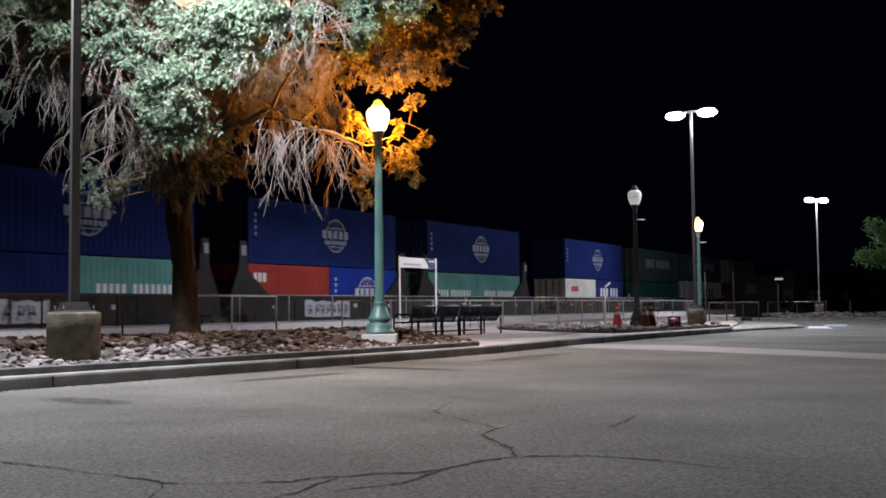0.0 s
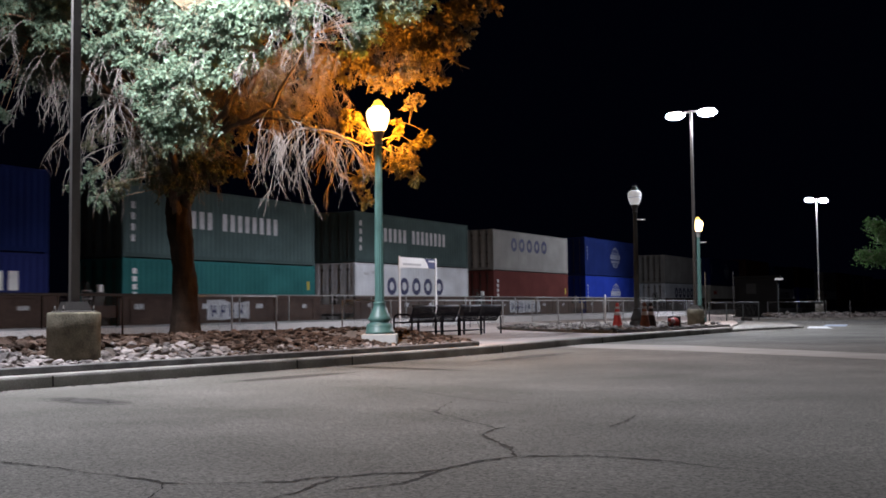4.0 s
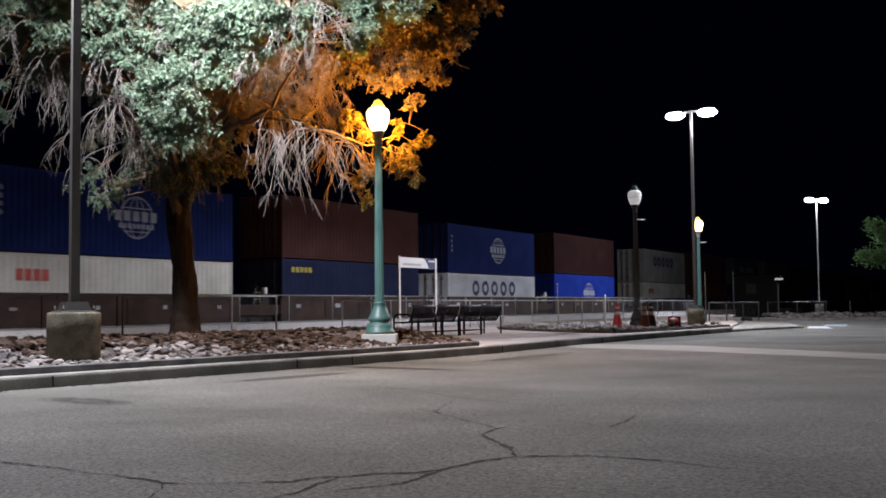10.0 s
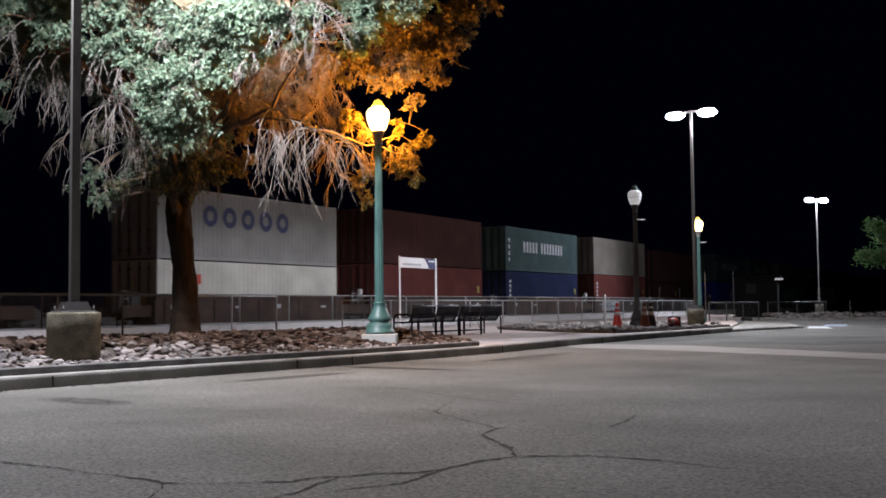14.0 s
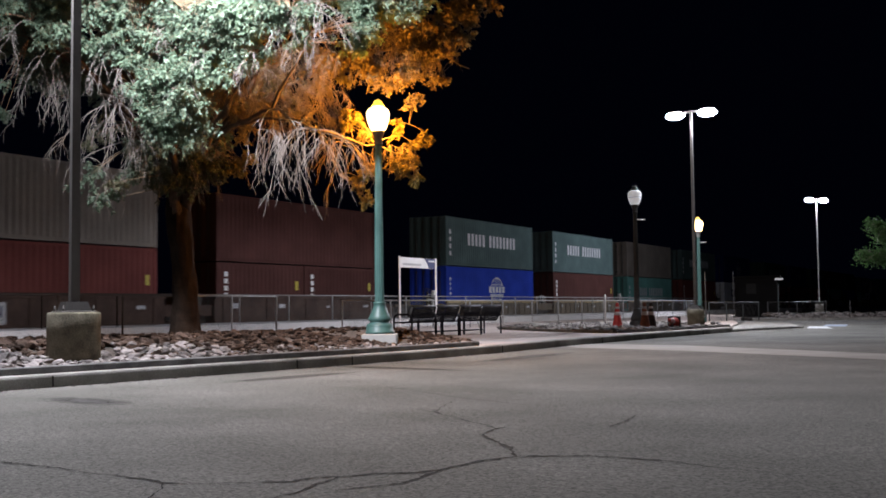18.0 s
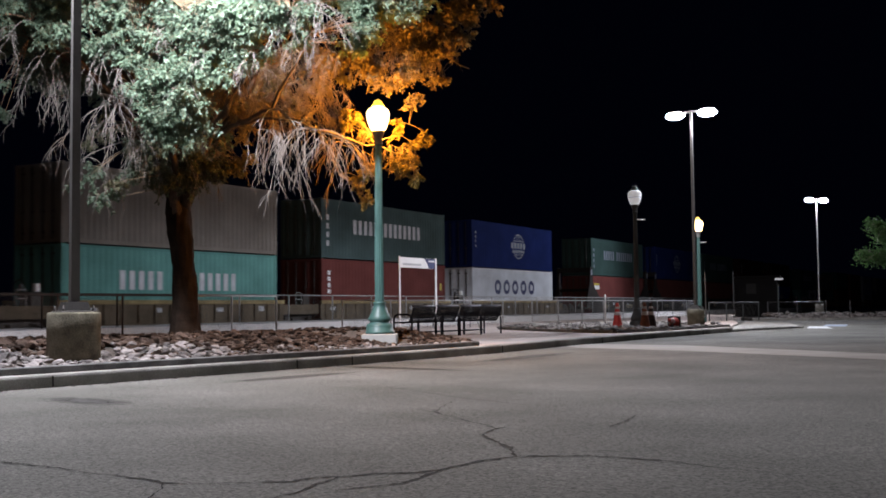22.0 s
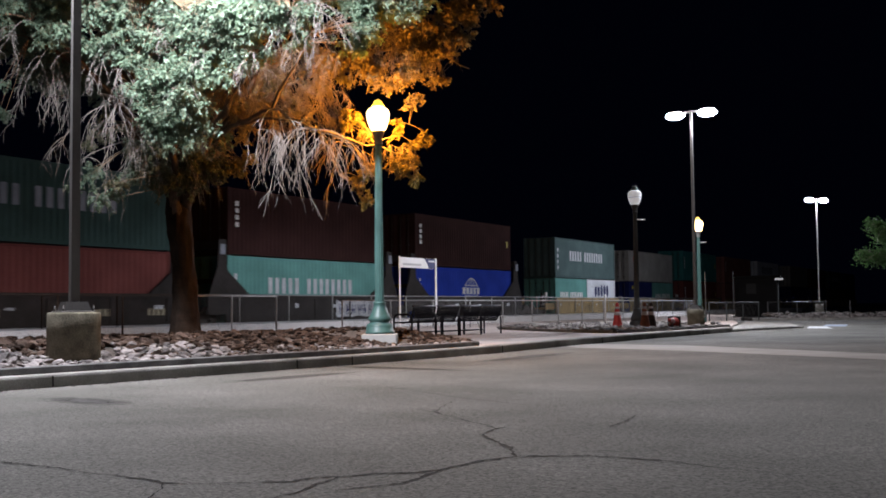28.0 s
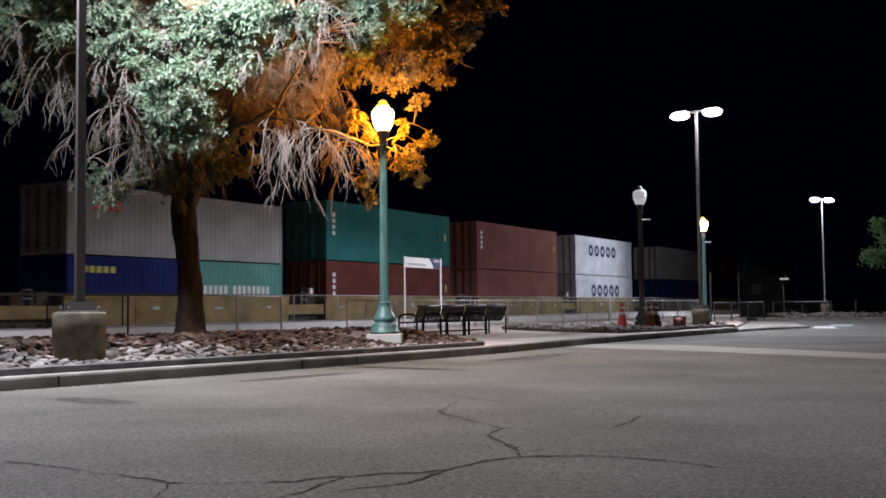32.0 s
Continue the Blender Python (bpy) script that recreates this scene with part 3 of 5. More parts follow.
def container(colour, mark, s, d, z, length, height, where):
    paint = M["paint_" + colour]
    ob = thing("shipping_container", f"{SHIPPED[colour]} shipping container with {MARKED[mark]}, {where}", "shipping container", group="containers on the train")
    k = (colour, length, height)
    part("frame", cached(("frame",) + k, lambda: mesh_of("frame", container_frame(length, height), paint)), paint, ob)
    side = cached(("side",) + k, lambda: mesh_of("side_panel", corrugated(length, height), paint))
    part("side_panel", side, paint, ob, at=pose(0, 0.008, 0))
    part("side_panel", side, paint, ob, at=pose(length, 2.43, 0, 0, 0, 180))
    part("roof_panel", cached(("roof",) + k, lambda: mesh_of("roof_panel", roof_mesh(length, height), paint)), paint, ob)
    floor = cached(("floor", length), lambda: mesh_of("floor_panel", box(bmesh.new(), 0.1, 0.08, 0.03, length - 0.1, 2.358, 0.1), M["steel"]))
    part("floor_panel", floor, M["steel"], ob)
    end = cached(("end",) + k, lambda: mesh_of("end_panel", end_wall(height), paint))
    part("end_panel", end, paint, ob)
    part("door_panel", end, paint, ob, at=pose(length, 2.438, 0, 0, 0, 180))
    rod = cached(("rod", height), lambda: mesh_of("lock_rod", lock_rod(height), M["steel"]))
    for y in (0.42, 0.92, 1.5, 2.0):
        part("lock_rod", rod, None, ob, at=pose(0, y, 0))
    cast = cached(("cast", colour), lambda: mesh_of("corner_casting", box(bmesh.new(), 0, 0, 0, 0.178, 0.162, 0.118), paint))
    for x in (-0.003, length - 0.175):
        for y in (-0.003, 2.279):
            for zz in (0.0, height - 0.118):
                part("corner_casting", cast, paint, ob, at=pose(x, y, zz))
    for i, (ink, shapes) in enumerate(mark_bars(mark, length, height)):
        # upper boxes get less light; that dimness goes into their marks' ink
        ink = "ink_dimmed" if ink == "ink_pale" and colour in ("blue", "green", "dark_brown") else ink
        tagged(part("marking", cached(("mark", mark, length, height, i, ink), lambda: marking_mesh(shapes, ink)), M[ink], ob), kind="stuff")
    return ob


def well_side(height, ribs):
    """The long side of a well car: bottom sill, plate, top chord and upright ribs."""
    bm = bmesh.new()
    box(bm, 0.0, -0.03, 0.0, 12.75, 0.09, 0.16)
    box(bm, 0.0, 0.02, 0.16, 12.75, 0.05, height - 0.16)
    box(bm, 0.0, -0.05, height - 0.16, 12.75, 0.09, height)
    if ribs:
        for i in range(15):
            x = 0.35 + i * 0.86
            box(bm, x, -0.045, 0.16, x + 0.12, 0.02, height - 0.16)
    else:
        for i in range(5):
            x = 0.5 + i * 2.9
            box(bm, x, -0.02, 0.16, x + 0.09, 0.02, height - 0.16)
    return bm


def car_end(slope):
    """The end platform over a truck, with its sloping side webs."""
    bm = bmesh.new()
    box(bm, 0.0, 0.35, 0.55, 1.55, 2.2, 0.72)
    box(bm, 0.2, 0.95, 0.2, 1.55, 1.5, 0.55)
    if slope:
        # braced bulkheads that hold the upper box
        for y in (-0.13, 2.53):
            v = [bm.verts.new((x, yy, z)) for yy in (y, y + 0.08) for x, z in ((0.35, 0.6), (0.35, 1.3), (0.95, 2.6), (1.02, 3.75), (1.46, 3.75), (1.58, 2.45), (3.2, 1.3), (3.2, 0.6))]
            bm.faces.new(v[:8][::-1])
            bm.faces.new(v[8:])
            for i in range(8):
                bm.faces.new((v[i], v[(i + 1) % 8], v[8 + (i + 1) % 8], v[8 + i]))
        box(bm, 1.08, -0.05, 3.35, 1.42, 2.53, 3.7)
        box(bm, 1.15, -0.05, 1.9, 1.35, 2.53, 2.1)
    else:
        for y in (0.05, 2.42):
            box(bm, 0.0, y, 0.55, 1.55, y + 0.08, 1.0)
    return bm


def brake_stand():
    """A hand-brake wheel on its post and a small equipment box, on an end platform."""
    bm = bmesh.new()
    box(bm, 0.42, 0.5, 0.72, 0.5, 0.58, 1.75)
    for i in range(16):
        a, b = 0.3927 * i, 0.3927 * (i + 1)
        tube(bm, [(0.4, 0.54 + 0.27 * math.cos(a), 1.62 + 0.27 * math.sin(a)), (0.4, 0.54 + 0.27 * math.cos(b), 1.62 + 0.27 * math.sin(b))], 0.022, 5)
    for i in range(3):
        a = 1.0472 * i
        tube(bm, [(0.4, 0.54 - 0.27 * math.cos(a), 1.62 - 0.27 * math.sin(a)), (0.4, 0.54 + 0.27 * math.cos(a), 1.62 + 0.27 * math.sin(a))], 0.014, 5)
    return bm


def grab_iron():
    bm = bmesh.new()
    for x in (0.08, 0.5):
        tube(bm, [(x, 0.3, 0.72), (x, 0.3, 1.55)], 0.018, 6)
    for z in (0.95, 1.25, 1.55):
        tube(bm, [(0.08, 0.3, z), (0.5, 0.3, z)], 0.016, 6)
    return bm


def truck_frame():
    bm = bmesh.new()
    for y in (-0.95, 0.83):
        box(bm, -1.15, y, 0.38, 1.15, y + 0.12, 0.56)
        box(bm, -0.4, y, 0.22, 0.4, y + 0.12, 0.38)
        for x in (-0.88, 0.88):
            box(bm, x - 0.14, y - 0.02, 0.3, x + 0.14, y + 0.14, 0.6)
    box(bm, -0.2, -0.83, 0.4, 0.2, 0.83, 0.58)
    return bm


def wheelset():
    bm = bmesh.new()
    tube(bm, [(0, -0.85, 0.46), (0, 0.85, 0.46)], 0.08, 8)
    for y in (-0.75, 0.75):
        s = 1 if y > 0 else -1
        for r, y0, y1 in ((0.46, y - 0.06 * s, y + 0.06 * s), (0.49, y - 0.09 * s, y - 0.06 * s)):
            tube(bm, [(0, y0, 0.46), (0, y1, 0.46)], r, 24)
    return bm


WELL_LABEL = {"car_brown": "brown rusted", "car_tan": "dark tan-railed", "car_ochre": "ochre yellow", "car_dark": "dark brown"}


def well_car(paint, s, height, ribs, slope, first, last, text, seed):
    """One unit of an articulated well car; x = 0 at the front of the well."""
    ob = thing("well_car", f"{WELL_LABEL[paint]} steel well car unit of a freight train", "rail car", group="cars of the train")
    main = M["car_rib" if paint == "car_tan" else paint]
    near = cached(("well", paint, height, ribs), lambda: mesh_of("well_side", well_side(height, ribs), main))
    part("well_side", near, main, ob, at=pose(-0.28, -0.16, 0.16))
    part("well_side", near, main, ob, at=pose(12.47, 2.60, 0.16, 0, 0, 180))
    if paint == "car_tan":
        for y in (-0.225, 2.60):
            part("top_rail", cached(("toprail", height), lambda: mesh_of("top_rail", box(bmesh.new(), -0.28, 0, height - 0.02, 12.47, 0.065, height + 0.14), M["car_tan"])), M["car_tan"], ob, "dirty tan top rail", at=pose(0, y, 0.04))
    part("well_floor", cached("well_floor", lambda: mesh_of("well_floor", box(bmesh.new(), -0.28, -0.05, 0.13, 12.47, 2.5, 0.2), M["steel"])), M["steel"], ob)
    ends = cached(("end", paint, slope), lambda: mesh_of("end_platform", car_end(slope), main))
    part("end_platform", ends, main, ob, at=pose(-0.28 - 1.5, -0.05, 0.0))
    part("end_platform", ends, main, ob, at=pose(12.47 + 1.5, 2.50, 0.0, 0, 0, 180))
    stand = cached("stand", lambda: mesh_of("brake_wheel", brake_stand(), M["steel"]))
    grab = cached("grab", lambda: mesh_of("grab_iron", grab_iron(), M["galv"]))
    chest = cached("chest", lambda: mesh_of("equipment_box", bevelled(box(bmesh.new(), 0.75, 0.4, 0.72, 1.3, 0.85, 1.5), 0.03), M["steel"]))
    plate = cached("plate", lambda: mesh_of("reflector_plate", box(bmesh.new(), 1.1, -0.15, 3.12, 1.4, -0.132, 3.55), M["ink_dimmed"]))
    lamp_box = cached("lamp_box", lambda: mesh_of("marker_box", bevelled(box(bmesh.new(), 1.0, 0.42, 1.5, 1.2, 0.6, 1.78), 0.02), M["white"]))
    for k, spot_at in enumerate((pose(-1.78, -0.05, 0.0), pose(13.97, 2.5, 0.0, 0, 0, 180))):
        if slope:
            part("reflector_plate", plate, None, ob, "small pale plate", at=pose(-1.78, -0.05, 0.0) if k == 0 else pose(11.47, -0.05, 0.0))
            continue
        part("grab_iron", grab, None, ob, "pale steel hand rails", at=spot_at)
        part("equipment_box", chest, None, ob, at=spot_at)
        if k == seed % 2:
            part("brake_wheel", stand, None, ob, "hand-brake wheel on a post", at=spot_at)
            part("marker_box", lamp_box, None, ob, "small white box", at=spot_at)
    truck, wheels = cached("truck", lambda: mesh_of("truck_frame", truck_frame(), M["steel"])), cached("wheels", lambda: mesh_of("wheelset", wheelset(), M["steel"]))
    spots = ([-2.15] if first else []) + ([14.6] if last else [14.1])
    for x in spots:
        t = part("truck_frame", truck, M["steel"], ob, at=pose(x, 1.22, 0))
        for dx in (-0.88, 0.88):
            part("wheelset", wheels, M["steel"], t, at=pose(dx, 0, 0))
    # lettering blocks and painted scrawl on the side sill
    r = random.Random(seed)
    if text:
        bm, dark = bmesh.new(), bmesh.new()
        x = r.uniform(0.4, 2.5)
        if isinstance(text, tuple):
            # a pale sprayed panel with dark strokes on it
            p0, wide = text
            edge = [(p0 + wide * k / 8, 0.2 + 0.1 * r.random()) for k in range(9)] + [(p0 + wide * (8 - k) / 8, 0.92 + 0.16 * r.random()) for k in range(9)]
            bm.faces.new([bm.verts.new((a, 0, b)) for a, b in edge])
            q = p0 + 0.3
            while q < p0 + wide - 0.4:
                lean = r.uniform(-0.12, 0.12)
                for dx, z0, z1 in ((0.0, 0.36, 0.86), (0.2, 0.4 + 0.2 * r.random(), 0.84)):
                    dark.faces.new([dark.verts.new(c) for c in ((q + dx, -0.003, z0), (q + dx + 0.08, -0.003, z0), (q + dx + 0.08 + lean, -0.003, z1), (q + dx + lean, -0.003, z1))])
                dark.faces.new([dark.verts.new(c) for c in ((q, -0.0035, 0.55), (q + 0.28, -0.0035, 0.5), (q + 0.28, -0.0035, 0.6), (q, -0.0035, 0.64))])
                q += r.uniform(0.42, 0.6)
            x = 12.0
        while x < 11.4:
            for i in range(r.randint(3, 8)):
                w = 0.26 * r.uniform(0.4, 0.7)
                box(bm, x, 0, 0.45, x + w, 0.004, 0.71)
                x += w + 0.09
                if x > 11.6:
                    break
            x += r.uniform(1.0, 5.0)
        if len(dark.verts):
            tagged(part("scrawl", dark, M["ink_navy"], ob, "dark sprayed strokes", at=pose(0, -0.1475, 0.16)), kind="stuff")
        ink = "ink_pale" if isinstance(text, tuple) else "ink_cream"
        tagged(part("lettering" if text == 1 else "scrawl", bm, M[ink], ob, "pale paint marks", at=pose(0, -0.147, 0.16)), kind="stuff")
    tiny = bmesh.new()
    for i in range(4):
        x = 0.8 + i * 3.4 + r.uniform(-0.4, 0.4)
        box(tiny, x, 0, height * 0.55, x + r.uniform(0.2, 0.5), 0.004, height * 0.55 + r.uniform(0.08, 0.22))
    tagged(part("data_panel", tiny, M["ink_pale"], ob, "small pale data panels", at=pose(0, -0.149, 0.16)), kind="stuff")
    return ob


HI, LO = 2.896, 2.591
# one row per car: paint and mark of the top box, its height, then of the boxes in the well and their height
GLOBE, WORDS, FIVE = "globe", "two_words", "five"
CARS = [
    ("blue", GLOBE, HI, [("blue", ""), ("teal", "short_words")], LO), ("blue", GLOBE, HI, [("red", "white_word"), ("globe_blue", GLOBE)], LO), ("blue", GLOBE, HI, [("teal", "short_words"), ("teal", "short_words")], LO),
    ("blue", GLOBE, HI, [("white", "red_word"), ("navy", "swoosh")], LO), ("sea", WORDS, HI, [("jade", "upright")], LO), ("sea", WORDS, LO, [("ice_white", FIVE)], HI), ("grey", "five_small", LO, [("red_brown", "upright")], HI), ("blue", GLOBE, HI, [("globe_blue", GLOBE)], HI),
    ("grey", "", LO, [("ice_white", FIVE)], LO), ("blue", GLOBE, HI, [("white", "red_word")], LO), ("brown", "", HI, [("slate", "small_yellow")], HI), ("blue", GLOBE, HI, [("ice_white", FIVE)], LO), ("dark_brown", "", HI, [("globe_blue", GLOBE)], HI),
    ("grey", "five_small", HI, [("white", "red_word")], LO), ("brown", "", HI, [("red_brown", "upright")], HI), ("sea", WORDS, HI, [("slate", "upright")], HI), ("beige", "", HI, [("red_brown", "upright")], HI), ("brown", "", HI, [("brown", "upright"), ("brown", "upright")], LO),
    ("sea", WORDS, HI, [("globe_blue", GLOBE)], HI), ("sea", WORDS, HI, [("brown", "upright")], HI), ("beige", "", HI, [("teal", WORDS)], HI), ("sea", WORDS, HI, [("red_brown", "upright")], HI), ("blue", GLOBE, HI, [("ice_white", FIVE)], HI),
    ("green", WORDS, HI, [("red_brown", "placard")], HI), ("blue", GLOBE, HI, [("red_brown", "")], HI), ("green", WORDS, HI, [("red_brown", "")], HI), ("dark_brown", "upright", HI, [("teal", WORDS)], HI), ("dark_brown", "upright", HI, [("globe_blue", GLOBE)], HI),
    ("sea", WORDS, HI, [("teal", "short_words"), ("ice_white", FIVE)], LO), ("grey", "red_word", LO, [("navy", "small_yellow"), ("teal", "short_words")], LO), ("jade", "upright", HI, [("red_brown", "upright")], HI), ("pink_brown", "upright", HI, [("pink_brown", "")], HI), ("ice_white", "five_small", HI, [("ice_white", FIVE)], HI),
    ("grey", "", HI, [("navy", "")], HI), ("brown", "", HI, [("blue", "")], HI), ("sea", WORDS, HI, [("brown", "")], HI), ("blue", GLOBE, HI, [("brown", "")], HI),
]
# the sets of units: paint, side height, ribs, sloping ends, paint marks
SETS = [("car_dark", 1.25, False, True, 0), ("car_brown", 1.25, False, False, 0), ("car_brown", 1.25, False, False, 0), ("car_brown", 1.25, False, False, 0), ("car_tan", 1.02, True, False, 0), ("car_dark", 1.25, False, True, 1), ("car_ochre", 1.22, False, False, 0), ("car_ochre", 1.22, False, False, 0)]
# where each set of units begins along the track at the start, and the cars whose boxes sit or reach a little higher or lower
SET_START, UNIT = (-64.39, 18.15, 100.38, 182.72, 265.13, 347.51, 429.59, 511.90), 15.636
PAINTED = {0: (2.6, 2.2), 1: (3.9, 3.7), 4: (4.5, 2.7), 6: (2.0, 4.8), 16: (1.3, 3.8), 26: (7.8, 3.5)}
LIFT = {16: 0.1, 18: 0.1, 19: 0.1, 20: 0.1, 21: 0.1, 22: 0.1}
TRAIN = []
for i, (top, top_mark, top_h, low, low_h) in enumerate(CARS):
    unit = i + 2
    group, place = unit // 5, unit % 5
    s_at = SET_START[group] + place * UNIT
    paint, side_h, ribs, slope, text = SETS[group]
    text = PAINTED.get(i, text)
    car = well_car(paint, s_at, side_h, ribs, slope, place == 0, place == 4, text, i)
    TRAIN.append((car, s_at, FACE, RAIL))
    z = RAIL + 0.2 + 0.02 + LIFT.get(i, 0.0)
    x = s_at
    size = 12.192 if len(low) == 1 else 6.058
    for colour, mark in low:
        TRAIN.append((container(colour, mark, x, FACE, z, size, low_h, "in a well car"), x, FACE, z))
        x += size + 0.076
    TRAIN.append((container(top, top_mark, s_at, FACE, z + low_h + 0.02, 12.192, top_h, "stacked on another"), s_at, FACE, z + low_h + 0.02))


def motions():
    for ob, s, d, z in TRAIN:
        walk(ob, train_rows(s, d, z))


# ---- stone bed ----
STONES = []
for k in range(7):
    bm = bmesh.new()
    bmesh.ops.create_icosphere(bm, subdivisions=2, radius=0.5)
    for v in bm.verts:
        n = noise.noise(v.co * 1.9 + Vector((k * 5.1, 0, 0))) + 0.5 * noise.noise(v.co * 5.0 + Vector((k * 3.3, 4, 0)))
        v.co *= 1 + 0.5 * n
        v.co.x *= 1.25
        v.co.z *= 0.5
    for f in bm.faces:
        f.smooth = k % 3 == 0
    STONES.append(bm)
STONE_ARRAYS = [(np.array([v.co[:] for v in b.verts]), [[v.index for v in f.verts] for f in b.faces]) for b in STONES]


def joined_stones(name, places, mat):
    """Many stones in one mesh; places are (x, y, z, size)."""
    r = random.Random(len(places))
    verts, faces, n = [], [], 0
    for x, y, z, size in places:
        arr, fs = r.choice(STONE_ARRAYS)
        rot = np.array(Euler((r.uniform(-0.5, 0.5), r.uniform(-0.5, 0.5), r.uniform(0, 6.3))).to_matrix())
        verts.append(arr @ rot.T * size + np.array((x, y, z)))
        faces += [[i + n for i in f] for f in fs]
        n += len(arr)
    return raw(name, np.concatenate(verts).tolist(), faces, mat)


def clear_of_lamp(x, y):
    return abs(x - ACORN_A[0] - 0.12) > 0.5 or not -1.1 < y - ACORN_A[1] < 0.45


BED_A, BED_END = Vector((-22.0, -9.2)), Vector((0.92, 21.95))
SKEW = Vector((-0.28, 0.96))


def on_kerb(u):
    """The kerb line, u metres back from the end of the bed."""
    for a, b in zip(KERB[5::-1], KERB[4::-1]):
        a, b = Vector(a), Vector(b)
        d = (b - a).length
        if u <= d:
            return a.lerp(b, u / d)
        u -= d
    return b


def bed_point(u, w):
    p = on_kerb(u) + SKEW * (0.48 + w)
    e = min(w * 0.76 + 0.1, (9.2 - w) * 0.6, u + 0.25)
    t = max(0.0, min(1.0, e / 2.4))
    z = 0.20 + 0.28 * t * t * (3 - 2 * t) + 0.035 * noise.noise((p.x * 0.9, p.y * 0.9, 0))
    dip = max(0.0, 1 - (p - Vector((ACORN_A[0], ACORN_A[1] - 0.3))).length / 1.5, 1 - (p - Vector(POLE_NEAR)).length / 1.0)
    return (p.x, p.y, z - 0.3 * dip * (z - 0.16) / 0.3)


verts = [bed_point(u * 0.4, w * 0.4) for u in range(70) for w in range(24)]
faces = [(u * 24 + w, u * 24 + w + 1, u * 24 + w + 25, u * 24 + w + 24) for u in range(69) for w in range(23)]
bed = tagged(new("stone_bed", raw("stone_bed", verts, faces, M["gravel"], True)), "raised bed of dark soil and river stones round the tree", "stone bed", kind="structure")
rng = random.Random(11)
stone_meshes = []
for b in STONES:
    stone_meshes.append(mesh_of("stone", b, M["stone"]))
spots = []
for i in range(4600):
    u = rng.uniform(0.1, 16.5)
    w = rng.random() ** 1.3 * (1.75 if u < 7.5 else 2.9)
    size = rng.uniform(0.075, 0.18) * (1.3 if rng.random() < 0.15 else 1) * (0.6 if u < 7.0 else 1.0)
    x, y, z = bed_point(u, w)
    if clear_of_lamp(x, y) and all((x - a) ** 2 + (y - b) ** 2 > (0.42 * (size + c)) ** 2 for a, b, _, c in spots):
        spots.append((x, y, z, size))
near = sorted(spots, key=lambda q: q[1])
brown_meshes = []
for me in stone_meshes:
    brown_meshes.append(me.copy())
    brown_meshes[-1].materials[0] = M["brown_stone"]


def is_pale(x, y):
    """Pale river stones lie along the kerb; farther in and towards the post lamp they turn brown."""
    near_kerb = min((Vector((x, y)) - on_kerb(0.25 * k)).length for k in range(68))
    return near_kerb < (1.5 - 0.18 * (x + 4.0) if x > -4.0 else 1.85) + 0.5 * noise.noise((x * 1.3, y * 1.3, 0)) and rng.random() < (0.92 if x < -3.4 else 0.5)


for x, y, z, size in near[:300]:
    ob = new("stone", rng.choice(stone_meshes if is_pale(x, y) else brown_meshes))
    ob.parent = bed
    ob.matrix_basis = pose(x, y, z + size * 0.16, rng.uniform(-25, 25), rng.uniform(-25, 25), rng.uniform(0, 360)) @ Matrix.Scale(size, 4)
others = [(is_pale(x, y), (x, y, z + s * 0.16, s)) for x, y, z, s in near[300:]]
for pale, key in ((True, "stone"), (False, "brown_stone")):
    rest = new("loose_stones", joined_stones("loose_stones", [q for k, q in others if k == pale], M[key]))
    rest.parent = bed
    tagged(rest, kind="stuff")
dark = []
for i in range(3600):
    u, w = rng.uniform(-0.1, 20), rng.uniform(1.0, 9.0) if i % 3 else rng.uniform(1.0, 3.0)
    x, y, z = bed_point(max(u, 0.05), w)
    s = rng.uniform(0.05, 0.15)
    if clear_of_lamp(x, y) and (u < 8.0 or w > 1.6):
        dark.append((x, y, z + s * 0.15, s))
tagged(new("dark_stones", joined_stones("dark_stones", dark, M["mulch"])), "brown broken stones and mulch under the tree", "stones", kind="stuff")

# grit swept against the kerb
grit = []
for i in range(420):
    u = rng.uniform(0, 15)
    p = on_kerb(u)
    w = -abs(rng.gauss(0, 0.07)) - 0.01
    s = rng.uniform(0.008, 0.03)
    grit.append((p.x - 0.83 * w, p.y + 0.55 * w, s * 0.2, s))
tagged(new("grit", joined_stones("grit", grit, M["stone"])), "loose grit along the kerb", "grit", kind="stuff")

# the second bed, by the traffic cones
BED2 = [(2.0, 38.6), (3.6, 33.6), (5.0, 31.4), (6.3, 32.9), (8.2, 35.8), (10.2, 38.6), (10.6, 41.5), (9.6, 46.0), (6.0, 47.0), (3.0, 44.0)]
sheet("cone_bed", BED2, 0.0, 0.19, M["gravel"], "low stone bed with gravel round the lamp posts", "stone bed")
bm = bmesh.new()
for a, b in zip(BED2[:6], BED2[1:6]):
    a, b = Vector((*a, 0)), Vector((*b, 0))
    d = (b - a).normalized()
    s = Vector((-d.y, d.x, 0)) * 0.07
    q = [a - s, b - s, b + s, a + s]
    lo, hi = [bm.verts.new(c) for c in q], [bm.verts.new(c + Vector((0, 0, 0.235))) for c in q]
    bm.faces.new(hi)
    for k in range(4):
        bm.faces.new((lo[k], lo[(k + 1) % 4], hi[(k + 1) % 4], hi[k]))
solid("cone_bed_edging", bm, M["edging"], "low concrete edging of the second stone bed", "edging")


def inside(x, y, poly):
    c = False
    for (x0, y0), (x1, y1) in zip(poly, poly[1:] + poly[:1]):
        if (y0 > y) != (y1 > y) and x < (x1 - x0) * (y - y0) / (y1 - y0) + x0:
            c = not c
    return c


